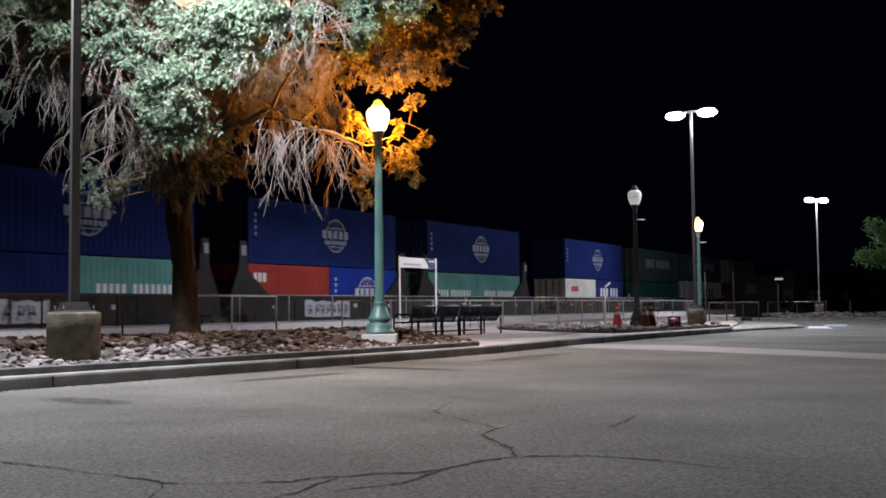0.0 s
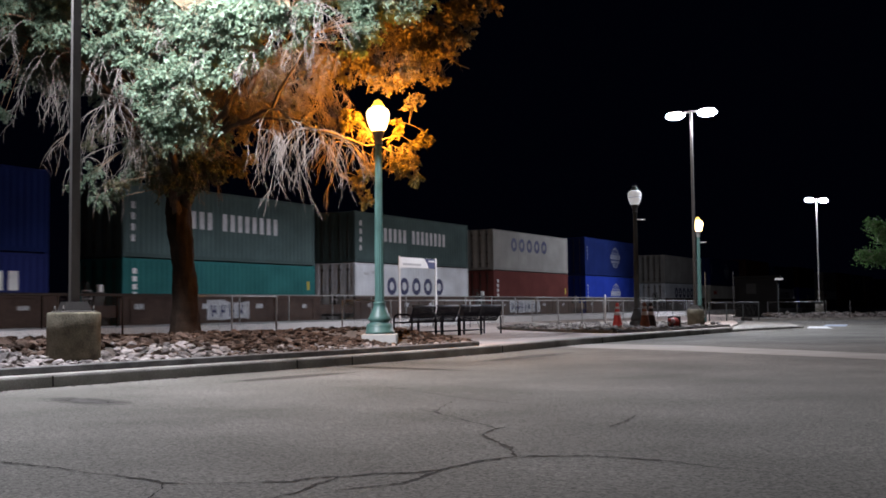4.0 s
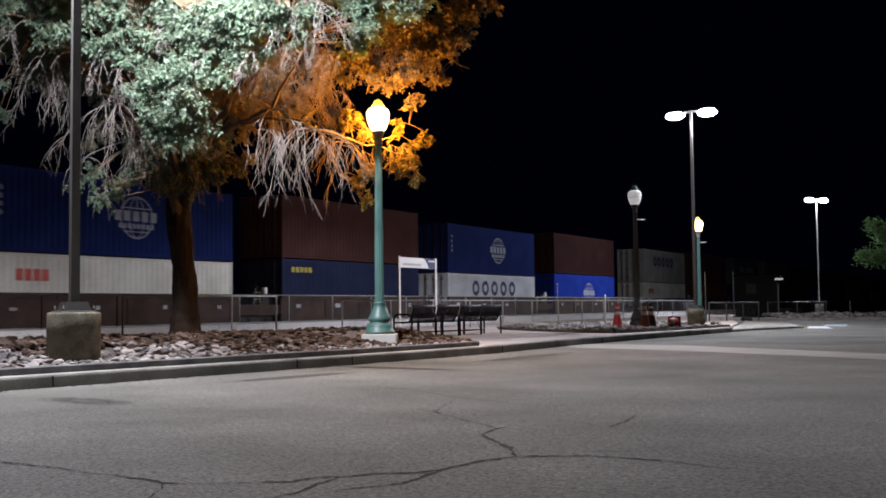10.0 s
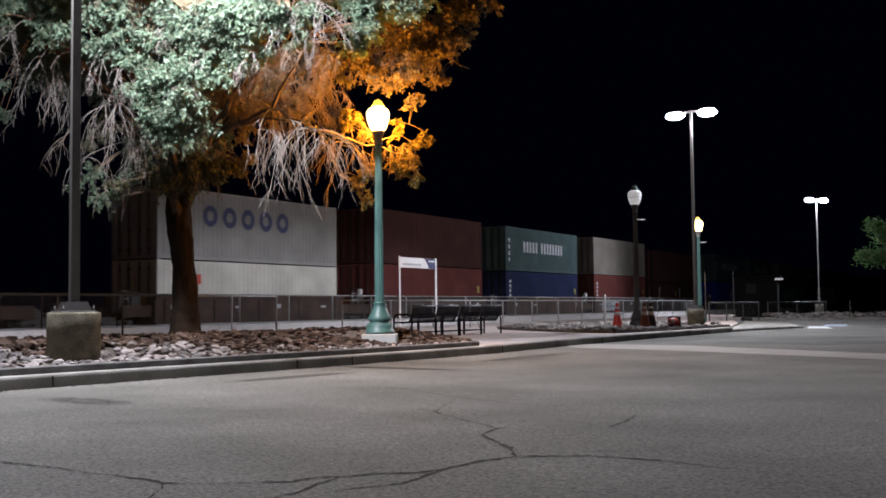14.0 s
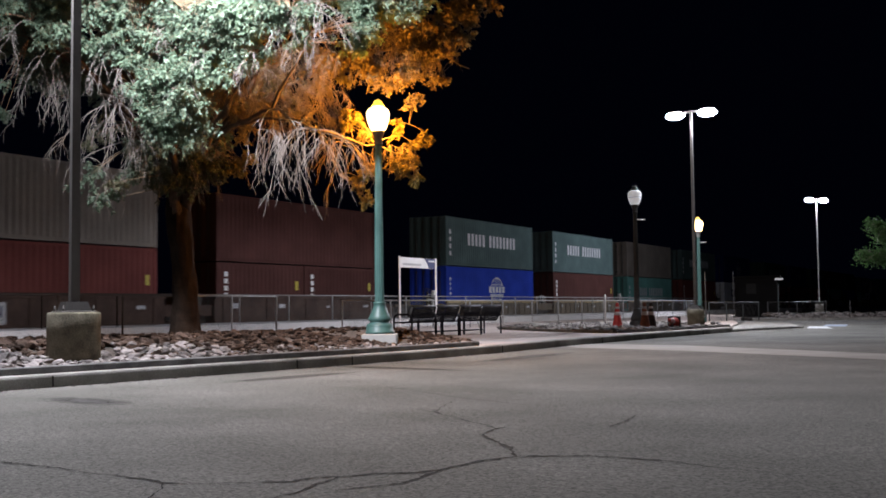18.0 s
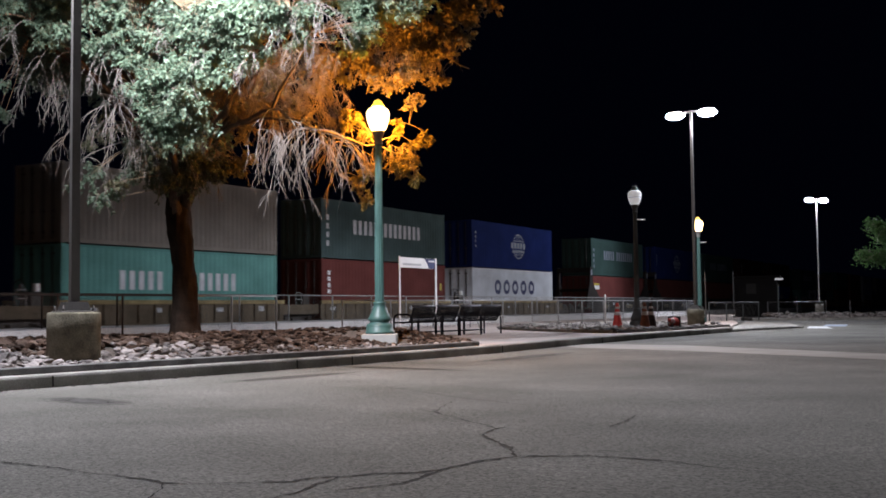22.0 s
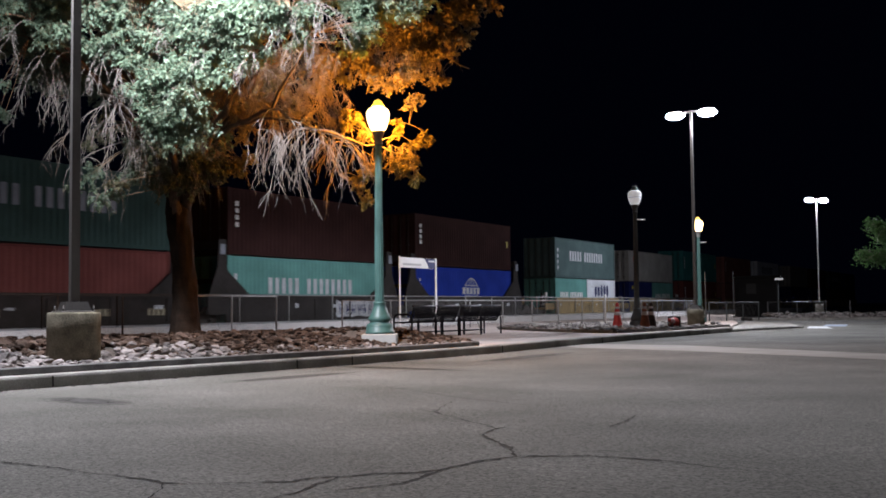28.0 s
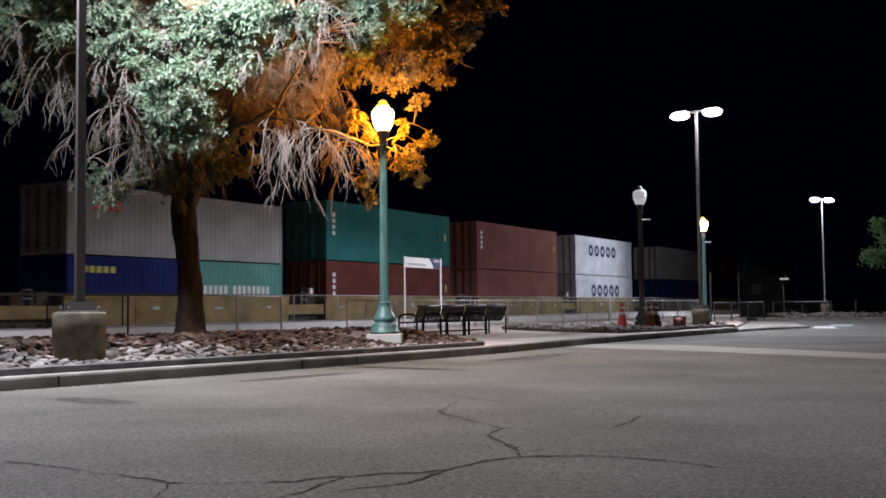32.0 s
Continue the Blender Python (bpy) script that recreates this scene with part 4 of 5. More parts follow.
heap = []
while len(heap) < 1500:
    x, y = rng.uniform(2.0, 10.6), rng.uniform(31.4, 47.0)
    if inside(x, y, BED2) and not (8.35 < x < 10.4 and 37.5 < y < 42.2):
        s = rng.uniform(0.07, 0.21)
        heap.append((x, y, 0.19 + s * 0.2, s))
tagged(new("bed_stones", joined_stones("bed_stones", heap, M["broken_stone"])), "pale broken stones covering the second bed", "stones", kind="stuff")
far_heap = []
for i in range(1500):
    x, y = 19.6 + rng.random() ** 1.6 * 40, rng.uniform(61.2, 66)
    far_heap.append((x, y - (x - 19) * 0.12, 0.14 + 0.28 * (y - 61.2) / 4.8 * rng.uniform(0.3, 1.0), rng.uniform(0.12, 0.3)))
sheet("far_bed", [(17.5, 60.6), (60, 55.6), (62, 64), (18, 68)], 0.0, 0.14, M["gravel"], "stone bed at the far side of the car park", "stone bed")
tagged(new("far_stones", joined_stones("far_stones", far_heap, M["stone"])), "pale broken stones banked up on the far bed", "stones", kind="stuff")
bm = bmesh.new()
box(bm, 17.3, 60.2, 0, 62, 60.5, 0.15)
bmesh.ops.rotate(bm, cent=(17.3, 60.2, 0), matrix=Matrix.Rotation(-0.117, 3, "Z"), verts=bm.verts)
solid("far_kerb", bm, M["kerb"], "concrete kerb at the far side", "kerb")

# ---- lamps ----


def pole_lamp(at, z0, base_top, turn, label, r=0.31, paint="bronze", base="ochre_base", slim=1.0):
    """A square car-park pole with two flat heads, bolted on a round concrete base."""
    ob = thing("car_park_lamp", label, "street lamp", pose(at[0], at[1], 0, 0, 0, turn), "car park lamps")
    bm = bmesh.new()
    lathe(bm, [(r, z0), (r, base_top - 0.03), (r - 0.012, base_top - 0.008), (r - 0.03, base_top)], 28)
    part("concrete_base", bm, M[base], ob, "stained round concrete base")
    bm = bmesh.new()
    for r0, r1, za, zb in ((0.064 * slim, 0.05 * slim, base_top + 0.02, POLE_H + 0.05),):
        lo = [bm.verts.new((x * r0, y * r0, za)) for x, y in ((-1, -1), (1, -1), (1, 1), (-1, 1))]
        hi = [bm.verts.new((x * r1, y * r1, zb)) for x, y in ((-1, -1), (1, -1), (1, 1), (-1, 1))]
        bm.faces.new(hi)
        for k in range(4):
            bm.faces.new((lo[k], lo[(k + 1) % 4], hi[(k + 1) % 4], hi[k]))
    part("pole", bm, M[paint], ob)
    part("base_plate", bevelled(box(bmesh.new(), -0.25, -0.25, base_top, 0.25, 0.25, base_top + 0.022), 0.004), M["bronze"], ob)
    cover = bmesh.new()
    lo = [cover.verts.new((x * 0.2, y * 0.2, base_top)) for x, y in ((-1, -1), (1, -1), (1, 1), (-1, 1))]
    hi = [cover.verts.new((x * 0.15, y * 0.15, base_top + 0.15)) for x, y in ((-1, -1), (1, -1), (1, 1), (-1, 1))]
    cover.faces.new(hi)
    for k in range(4):
        cover.faces.new((lo[k], lo[(k + 1) % 4], hi[(k + 1) % 4], hi[k]))
    part("base_cover", cover, M["steel"], ob)
    bolt = mesh_of("bolt", lathe(bmesh.new(), [(0.02, 0), (0.02, 0.035), (0.012, 0.036), (0.012, 0.075)], 8), M["steel"])
    for x in (-0.215, 0.215):
        for y in (-0.215, 0.215):
            part("bolt", bolt, None, ob, at=pose(x, y, base_top + 0.022))
    for k in (-1, 1):
        arm = box(bmesh.new(), min(0, k * 0.3), -0.035, POLE_H - 0.03, max(0, k * 0.3), 0.035, POLE_H + 0.035)
        part("arm", arm, M["bronze"], ob)
        bm = bmesh.new()
        box(bm, -0.26, -0.13, 0.02, 0.26, 0.13, 0.075)
        head = part("head", bevelled(bm, 0.02, 2), M["bronze"], ob, at=pose(k * REACH, 0, POLE_H))
        # an oval glowing bowl, bulged to the size of the lamp's glare
        lens = bmesh.new()
        bmesh.ops.create_uvsphere(lens, u_segments=24, v_segments=12, radius=1.0)
        for v in lens.verts:
            v.co = (v.co.x * 0.38, v.co.y * 0.23, -0.09 + v.co.z * 0.15)
        for f in lens.faces:
            f.smooth = True
        part("lens", lens, M["led"], head, "white lens bulged out to the size of its glare").visible_shadow = False
    return ob


pole_lamp(POLE_NEAR, 0.12, 0.95, 35, "tall bronze car park lamp on a concrete base beside the tree", 0.375)
pole_lamp(POLE_MID, 0.1, 0.78, -36, "tall lit car park lamp with two white heads", 0.32, slim=0.8)
# the far pole is white instead of bronze to carry the lamplight on it
pole_lamp(POLE_FAR, 0.1, 0.9, 25, "distant lit lamp on pale concrete, pole coloured white for lamplight", 0.3, "white", "concrete", 0.5)


def acorn_lamp(at, paint, globe, label, arm=None):
    ob = thing("acorn_lamp", label, "street lamp", pose(*at), "acorn lamps")
    p = M[paint]
    bm = bmesh.new()
    lathe(bm, [(0.3, 0.0), (0.3, 0.05), (0.28, 0.06), (0.28, 0.16), (0.262, 0.2), (0.205, 0.225), (0.2, 0.25), (0.238, 0.28), (0.238, 0.32), (0.21, 0.38), (0.165, 0.46), (0.135, 0.55), (0.12, 0.62), (0.138, 0.64), (0.11, 0.66)], 16)
    part("pedestal", bm, p, ob)
    part("footing", bevelled(box(bmesh.new(), -0.33, -0.33, -0.4, 0.33, 0.33, 0.0), 0.015), M["concrete"], ob, "square concrete footing")
    # fluted shaft
    bm = bmesh.new()
    rings = []
    for z, r in ((0.65, 0.098), (1.8, 0.092), (3.0, 0.08), (3.95, 0.07)):
        rings.append([bm.verts.new(((r - (0.009 if i % 2 else 0)) * math.cos(6.28319 * i / 24), (r - (0.009 if i % 2 else 0)) * math.sin(6.28319 * i / 24), z)) for i in range(24)])
    for a, b in zip(rings, rings[1:]):
        for i in range(24):
            bm.faces.new((a[i], a[(i + 1) % 24], b[(i + 1) % 24], b[i]))
    part("shaft", bm, p, ob)
    part("collar", lathe(bmesh.new(), [(0.075, 3.95), (0.10, 3.97), (0.085, 4.0), (0.08, 4.10), (0.12, 4.16), (0.135, 4.20), (0.135, 4.235), (0.10, 4.24)], 20), M["dark_paint"] if paint != "green" else M["bronze"], ob)
    g = part("globe", lathe(bmesh.new(), [(0.13, 4.235), (0.165, 4.29), (0.205, 4.39), (0.23, 4.5), (0.238, 4.58), (0.23, 4.64), (0.195, 4.695), (0.13, 4.735), (0.09, 4.745)], 24), M[globe], ob, "frosted globe")
    g.visible_shadow = False
    if globe == "globe":
        part("ring", lathe(bmesh.new(), [(0.226, 4.475), (0.236, 4.48), (0.236, 4.5), (0.226, 4.505)], 24), M["galv"], ob, "pale ring round the globe")
    part("finial", lathe(bmesh.new(), [(0.1, 4.738), (0.132, 4.76), (0.132, 4.785), (0.1, 4.80), (0.085, 4.83), (0.095, 4.85), (0.06, 4.875), (0.02, 4.9)], 16), M["amber_cap"] if globe == "sodium" else M["dark_paint"], ob, "cast cap of the globe").visible_shadow = False
    if arm:
        part("banner_arm", tube(bmesh.new(), [(0, 0, 3.72), (arm, 0, 3.72)], 0.016, 8), M["white"], ob)
    return ob


acorn_lamp(ACORN_A, "green", "sodium", "green fluted post lamp with a lit amber acorn globe")
acorn_lamp(ACORN_B, "dark_paint", "globe", "dark post lamp with a white acorn globe", 0.36)
acorn_lamp(ACORN_C, "green", "sodium", "green post lamp with a lit amber acorn globe, farther off", 0.36)
solid("lamp_pad", bevelled(box(bmesh.new(), ACORN_A[0] - 0.36, ACORN_A[1] - 0.36, 0.1, ACORN_A[0] + 0.36, ACORN_A[1] + 0.36, ACORN_A[2]), 0.015), M["concrete"], "square concrete pad under the lamp", "pad")

# ---- the tree ----


def bez(a, b, c, n):
    a, b, c = Vector(a), Vector(b), Vector(c)
    return [a * (1 - t) ** 2 + b * 2 * t * (1 - t) + c * t * t for t in [i / (n - 1) for i in range(n)]]


class Tubes:
    """Gathers thin tapering bars into one mesh."""

    def __init__(self):
        self.v, self.f = [], []

    def add(self, pts, r0, r1, seg=4):
        base, n = len(self.v), len(pts)
        for i, p in enumerate(pts):
            d = (pts[min(i + 1, n - 1)] - pts[max(i - 1, 0)]).normalized()
            a = d.cross(Vector((0.31, 0.17, 0.93)))
            a = a.normalized() if a.length > 1e-4 else Vector((1, 0, 0))
            b = d.cross(a)
            r = r0 + (r1 - r0) * i / (n - 1)
            for k in range(seg):
                q = p + (a * math.cos(6.28319 * k / seg) + b * math.sin(6.28319 * k / seg)) * r
                self.v.append((q.x, q.y, q.z))
        for i in range(n - 1):
            for k in range(seg):
                self.f.append((base + i * seg + k, base + (i + 1) * seg + k, base + (i + 1) * seg + (k + 1) % seg, base + i * seg + (k + 1) % seg))


class Leaves:
    def __init__(self):
        self.v, self.f = [], []

    def add(self, p, r, size):
        d = Vector((r.gauss(0, 1), r.gauss(0, 1), r.gauss(0, 0.6) - 0.5)).normalized()
        a = d.cross(Vector((r.gauss(0, 1), r.gauss(0, 1), r.gauss(0, 1)))).normalized()
        n = len(self.v)
        w = size * r.uniform(0.22, 0.34)
        fold = d.cross(a) * w * 0.35
        for q in (p, p + d * size * 0.5 + a * w + fold, p + d * size, p + d * size * 0.5 - a * w + fold):
            self.v.append((q.x, q.y, q.z))
        self.f += [(n, n + 1, n + 2), (n, n + 2, n + 3)]


def droop(p, d, length, r, n=7, sag=1.0, wild=0.25):
    """A hanging line from p that starts along d and falls."""
    pts, v = [p.copy()], d.normalized()
    for i in range(n - 1):
        v = (v + Vector((r.uniform(-wild, wild), r.uniform(-wild, wild), -0.42 * sag)) * (0.75)).normalized()
        pts.append(pts[-1] + v * length / (n - 1))
    return pts


GLOBE_AT = Vector((ACORN_A[0], ACORN_A[1], ACORN_A[2] + 4.5))


def tree(name, foot, fork, limbs, label, seed, leaf_n, spread, leaf_size=0.075, full=0.0, girth=1.0):
    r = random.Random(seed)
    ob = thing(name, label, "tree", pose(*foot))
    to = Matrix.Translation(Vector(foot) * -1)
    f0, fk = Vector(foot), Vector(fork)
    bm = bmesh.new()
    line = [f0 + (fk - f0) * t + Vector((0.06 * math.sin(4 * t), 0, 0)) for t in (0, 0.04, 0.12, 0.3, 0.55, 0.75, 0.9, 1.05, 1.2)]
    tube(bm, [to @ p for p in line], [girth * k for k in (0.40, 0.32, 0.285, 0.262, 0.25, 0.255, 0.25, 0.2, 0.12)], 36)
    bm.normal_update()
    for v in bm.verts:
        v.co += v.normal * 0.035 * girth * noise.noise(Vector((v.co.x * 13, v.co.y * 13, v.co.z * 1.3)))
    part("trunk", bm, M["bark"], ob)
    fine, leaves, spine = Tubes(), Leaves(), []
    for end, lift, thick in limbs:
        e = Vector(end)
        mid = fk.lerp(e, 0.45) + Vector((0, 0, lift))
        pts = bez(fk + Vector((r.uniform(-0.06, 0.06), r.uniform(-0.06, 0.06), r.uniform(-0.5, 0.1))), mid, e, 14)
        for i in range(1, 14):
            pts[i] = pts[i] + Vector((r.uniform(-0.06, 0.06), r.uniform(-0.06, 0.06), r.uniform(-0.06, 0.06)))
        spine += pts[3:]
        bm = bmesh.new()
        tube(bm, [to @ p for p in pts], [thick * (1.25 if i == 0 else 1) * (1 - 0.85 * i / 13) + 0.012 for i in range(14)], 8)
        part("limb", bm, M["bark"], ob)
        for i in range(4, 14):
            for b in range(2 if i < 13 else 3):
                out = (e - fk).normalized()
                d = (out * 0.5 + Vector((r.gauss(0, 0.7), r.gauss(0, 0.7), r.gauss(0.15, 0.45)))).normalized()
                sub = droop(pts[i], d, r.uniform(0.7, 1.5) * spread, r, 7, 0.35)
                fine.add(sub, 0.018, 0.006, 4)
                for k in range(1, 7):
                    for j in range(2):
                        dd = Vector((r.gauss(0, 1), r.gauss(0, 1), r.gauss(-0.1, 0.5)))
                        tw = droop(sub[k], dd, r.uniform(0.3, 0.75) * spread, r, 5, 0.7)
                        fine.add(tw, 0.006, 0.003, 3)
                        if r.random() < full:
                            for q in range(leaf_n):
                                c = tw[r.randrange(1, 5)]
                                leaves.add(c + Vector((r.gauss(0, 0.08), r.gauss(0, 0.08), r.gauss(0, 0.07))), r, leaf_size * r.uniform(0.7, 1.3))
    if leaves.v:
        me = raw("crown", [tuple(to @ Vector(v)) for v in leaves.v], leaves.f, M["fresh_leaf"])
        tagged(part("crown", me, None, ob, "small green leaves"), kind="stuff")
    return ob, fine, to, r, spine


# The broad tree: limbs to each mass of leaf, tufts of drooping sprigs, long bare sprays at the skirt.
FORK = Vector((-5.8, 23.5, 3.35))
FOOT = Vector((-5.66, 23.5, 0.42))
# masses of leaf: place, reach, fullness
FRONT_GREEN = [(-5.1, 20.0, 5.6, 0.47, 1), (-5.4, 20.0, 5.2, 0.40, 1), (-4.9, 20.0, 5.1, 0.44, 1), (-5.3, 20.2, 4.7, 0.43, 1), (-4.8, 20.2, 4.6, 0.38, 0.9), (-5.2, 20.4, 4.3, 0.32, 0.8), (-4.6, 20.0, 5.5, 0.40, 1),
               (-4.0, 19.8, 5.8, 0.38, 0.9), (-3.5, 19.7, 5.9, 0.29, 0.8), (-5.8, 20.3, 5.9, 0.32, 0.8), (-6.3, 20.5, 6.2, 0.37, 0.8), (-4.1, 19.9, 5.4, 0.25, 0.6), (-3.7, 19.9, 5.6, 0.21, 0.5)]
UPPER_GREEN = [(-6.8, 20.5, 6.4, 0.45, 0.8), (-6.3, 20.3, 6.7, 0.48, 1), (-5.7, 20.2, 6.4, 0.45, 0.9), (-5.1, 20.0, 6.4, 0.47, 1), (-4.5, 19.8, 6.2, 0.47, 1), (-4.0, 19.6, 6.3, 0.46, 1), (-3.5, 19.4, 6.4, 0.41, 1),
               (-3.1, 19.4, 6.3, 0.35, 1), (-2.7, 19.4, 6.4, 0.31, 1), (-2.7, 19.6, 6.0, 0.21, 0.7), (-2.3, 19.8, 6.4, 0.23, 0.5)]
OUTER_GREEN = [(-8.8, 21.5, 7.0, 0.43, 0.9), (-8.4, 21.8, 7.0, 0.44, 0.8), (-8.0, 22.0, 6.8, 0.39, 0.5), (-7.7, 21.5, 7.2, 0.43, 0.8), (-8.9, 22.0, 6.6, 0.23, 0.5), (-9.5, 23.0, 5.3, 0.17, 0.4), (-9.5, 23.0, 5.9, 0.15, 0.3),
               (-7.2, 22.0, 6.0, 0.26, 0.3)]
LAMP_SIDE_GREEN = [(-1.5, 20.6, 6.7, 0.37, 1), (-1.0, 20.8, 6.8, 0.35, 1), (-1.7, 20.8, 6.2, 0.18, 0.8), (-0.6, 21.0, 7.0, 0.29, 0.9), (-1.4, 20.7, 6.5, 0.26, 0.9), (-1.6, 20.9, 6.0, 0.11, 0.7)]
SHADED_GREEN = [(-6.2, 22.8, 4.3, 0.46, 0.6), (-5.9, 23.0, 3.9, 0.39, 0.5), (-6.6, 22.8, 4.0, 0.38, 0.4), (-5.5, 23.0, 4.2, 0.34, 0.5), (-7.3, 22.4, 3.8, 0.19, 0.5), (-7.2, 22.4, 3.3, 0.19, 0.5), (-6.9, 22.5, 3.5, 0.21, 0.4),
                (-7.9, 22.6, 3.6, 0.15, 0.5), (-6.8, 22.7, 4.0, 0.26, 0.35), (-5.0, 23.0, 4.6, 0.32, 0.4), (-5.3, 22.8, 4.6, 0.31, 0.5)]
# leaf over the fork: shade under the crown is put into its colour
SHADE_TINTED_MASSES = [(-6.4, 22.5, 4.4, 0.31, 0.5), (-5.9, 22.5, 4.4, 0.33, 0.6), (-5.4, 22.6, 4.3, 0.33, 0.7), (-5.2, 22.6, 3.9, 0.31, 0.6), (-5.6, 22.6, 3.9, 0.31, 0.7), (-6.1, 22.5, 3.9, 0.31, 0.6), (-6.5, 22.5, 4.0, 0.24, 0.5), (-4.9, 22.7, 4.3, 0.31, 0.6), (-5.4, 22.7, 3.7, 0.24, 0.5), (-6.7, 22.3, 3.6, 0.19, 0.4), (-4.8, 22.8, 4.0, 0.24, 0.5), (-5.8, 22.7, 3.6, 0.22, 0.4), (-7.3, 22.8, 4.6, 0.26, 0.3), (-7.1, 22.9, 5.0, 0.31, 0.4)]
# added crown, mostly unseen, to block pole light; the first three shade the train
SHADING_MASSES = [(-5.9, 19.7, 7.5, 0.5, 2), (-6.6, 20.0, 7.5, 0.5, 2), (-5.3, 19.5, 7.5, 0.45, 2), (-5.2, 20.6, 7.9, 1.0, 1), (-3.4, 20.4, 7.8, 1.0, 1), (-1.8, 20.8, 7.8, 0.9, 1), (-0.8, 21.6, 8.0, 0.9, 1), (-7.4, 21.6, 8.0, 1.1, 0.9), (-3.0, 22.6, 8.8, 1.2, 0.9), (-6.0, 23.2, 9.0, 1.3, 0.9), (-8.6, 23.4, 8.6, 1.0, 0.8), (-5.4, 25.2, 7.4, 1.2, 0.7), (-7.4, 25.0, 6.6, 1.0, 0.7), (-8.8, 24.8, 6.8, 1.0, 0.8), (-9.8, 24.6, 7.8, 1.0, 0.8), (-5.8, 25.4, 6.0, 0.9, 0.7)]
DRY_MASSES = [(0.7, 23.4, 7.3, 0.25, 0.8), (0.4, 23.3, 6.9, 0.22, 0.8), (0.1, 23.3, 6.6, 0.2, 0.8), (0.9, 23.4, 7.7, 0.25, 0.8), (-1.0, 23.3, 6.0, 0.29, 0.85), (-0.5, 23.2, 6.3, 0.32, 0.85), (-0.2, 23.3, 7.0, 0.37, 0.85), (0.3, 23.4, 7.4, 0.39, 0.85), (0.7, 23.4, 7.6, 0.22, 0.85), (-1.6, 23.4, 6.3, 0.32, 0.85), (-2.3, 23.6, 6.5, 0.32, 0.85),
              (-2.8, 23.6, 6.2, 0.32, 0.85), (-0.7, 23.4, 6.9, 0.32, 0.85), (-0.1, 23.2, 6.0, 0.18, 0.85), (-0.6, 23.2, 5.6, 0.17, 0.6), (-3.0, 23.8, 6.8, 0.30, 0.85), (-1.0, 23.6, 7.7, 0.50, 0.85)]
DIM_MASSES = [(-3.9, 23.6, 6.0, 0.42, 0.45), (-3.3, 23.6, 5.6, 0.35, 0.35), (-4.4, 23.4, 5.4, 0.35, 0.4), (-4.7, 23.4, 6.0, 0.37, 0.4), (-4.3, 23.2, 4.8, 0.22, 0.4), (-3.7, 23.7, 6.5, 0.35, 0.4), (-5.0, 23.4, 5.3, 0.32, 0.4)]
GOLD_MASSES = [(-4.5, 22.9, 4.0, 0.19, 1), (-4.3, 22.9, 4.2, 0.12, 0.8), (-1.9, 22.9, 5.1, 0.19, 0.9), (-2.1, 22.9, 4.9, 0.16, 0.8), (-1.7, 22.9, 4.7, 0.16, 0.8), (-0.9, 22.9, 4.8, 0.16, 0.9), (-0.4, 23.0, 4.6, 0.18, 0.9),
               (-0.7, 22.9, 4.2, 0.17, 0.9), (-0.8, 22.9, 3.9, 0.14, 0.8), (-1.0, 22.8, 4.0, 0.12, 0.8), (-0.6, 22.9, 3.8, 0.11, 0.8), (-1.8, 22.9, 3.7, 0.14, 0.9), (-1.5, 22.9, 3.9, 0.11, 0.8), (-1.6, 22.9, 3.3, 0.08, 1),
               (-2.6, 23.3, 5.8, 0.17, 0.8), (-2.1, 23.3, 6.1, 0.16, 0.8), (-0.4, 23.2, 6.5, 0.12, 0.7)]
# bare sprays: place, reach, number of tendrils
BARE_WEST = [(-8.4, 20.5, 6.2, 0.70, 6), (-8.4, 22.0, 6.0, 1.50, 4), (-8.1, 22.0, 6.0, 1.60, 4), (-7.7, 22.0, 5.7, 1.20, 3), (-6.4, 20.6, 5.9, 1.10, 5), (-6.3, 20.5, 5.4, 0.80, 4), (-6.6, 21.5, 5.0, 2.00, 4), (-6.5, 21.5, 4.9, 1.80, 4),
             (-6.8, 21.5, 5.0, 1.60, 2), (-6.3, 22.0, 4.6, 1.60, 5), (-6.2, 22.2, 4.4, 1.30, 5), (-5.5, 23.0, 3.9, 0.55, 4), (-7.9, 22.4, 3.9, 0.90, 4)]
BARE_EAST = [(-3.1, 20.9, 4.4, 1.40, 4), (-2.8, 20.9, 4.4, 1.49, 6), (-2.5, 20.9, 4.3, 1.49, 6), (-2.3, 20.9, 4.1, 1.30, 6), (-3.3, 20.9, 4.4, 1.12, 3), (-3.6, 20.9, 4.4, 1.21, 3), (-2.2, 19.6, 6.6, 1.20, 5), (-2.1, 19.6, 6.5, 1.10, 4), (-2.0, 19.7, 6.3, 0.90, 3), (-4.4, 19.7, 5.6, 0.60, 4), (-3.6, 19.7, 5.6, 0.70, 5), (-4.7, 19.9, 5.2, 0.60, 4), (-5.3, 19.9, 6.2, 0.60, 4), (-2.9, 19.4, 6.0, 0.60, 4)]
BROWN_LOW = [(-5.3, 23.1, 4.3, 1.00, 8), (-4.9, 23.1, 4.3, 0.90, 8), (-4.7, 23.1, 4.6, 0.70, 6), (-4.3, 23.3, 5.3, 0.80, 10), (-3.9, 23.4, 5.7, 0.90, 12), (-3.4, 23.4, 5.7, 0.90, 12), (-3.0, 23.3, 5.4, 0.80, 11),
             (-2.6, 23.2, 5.2, 0.80, 11), (-2.3, 23.2, 5.4, 0.80, 9), (-2.2, 22.9, 4.4, 1.30, 6), (-3.3, 23.6, 6.5, 0.80, 10), (-2.8, 23.6, 6.4, 0.80, 10), (-4.1, 23.5, 5.9, 0.80, 9)]
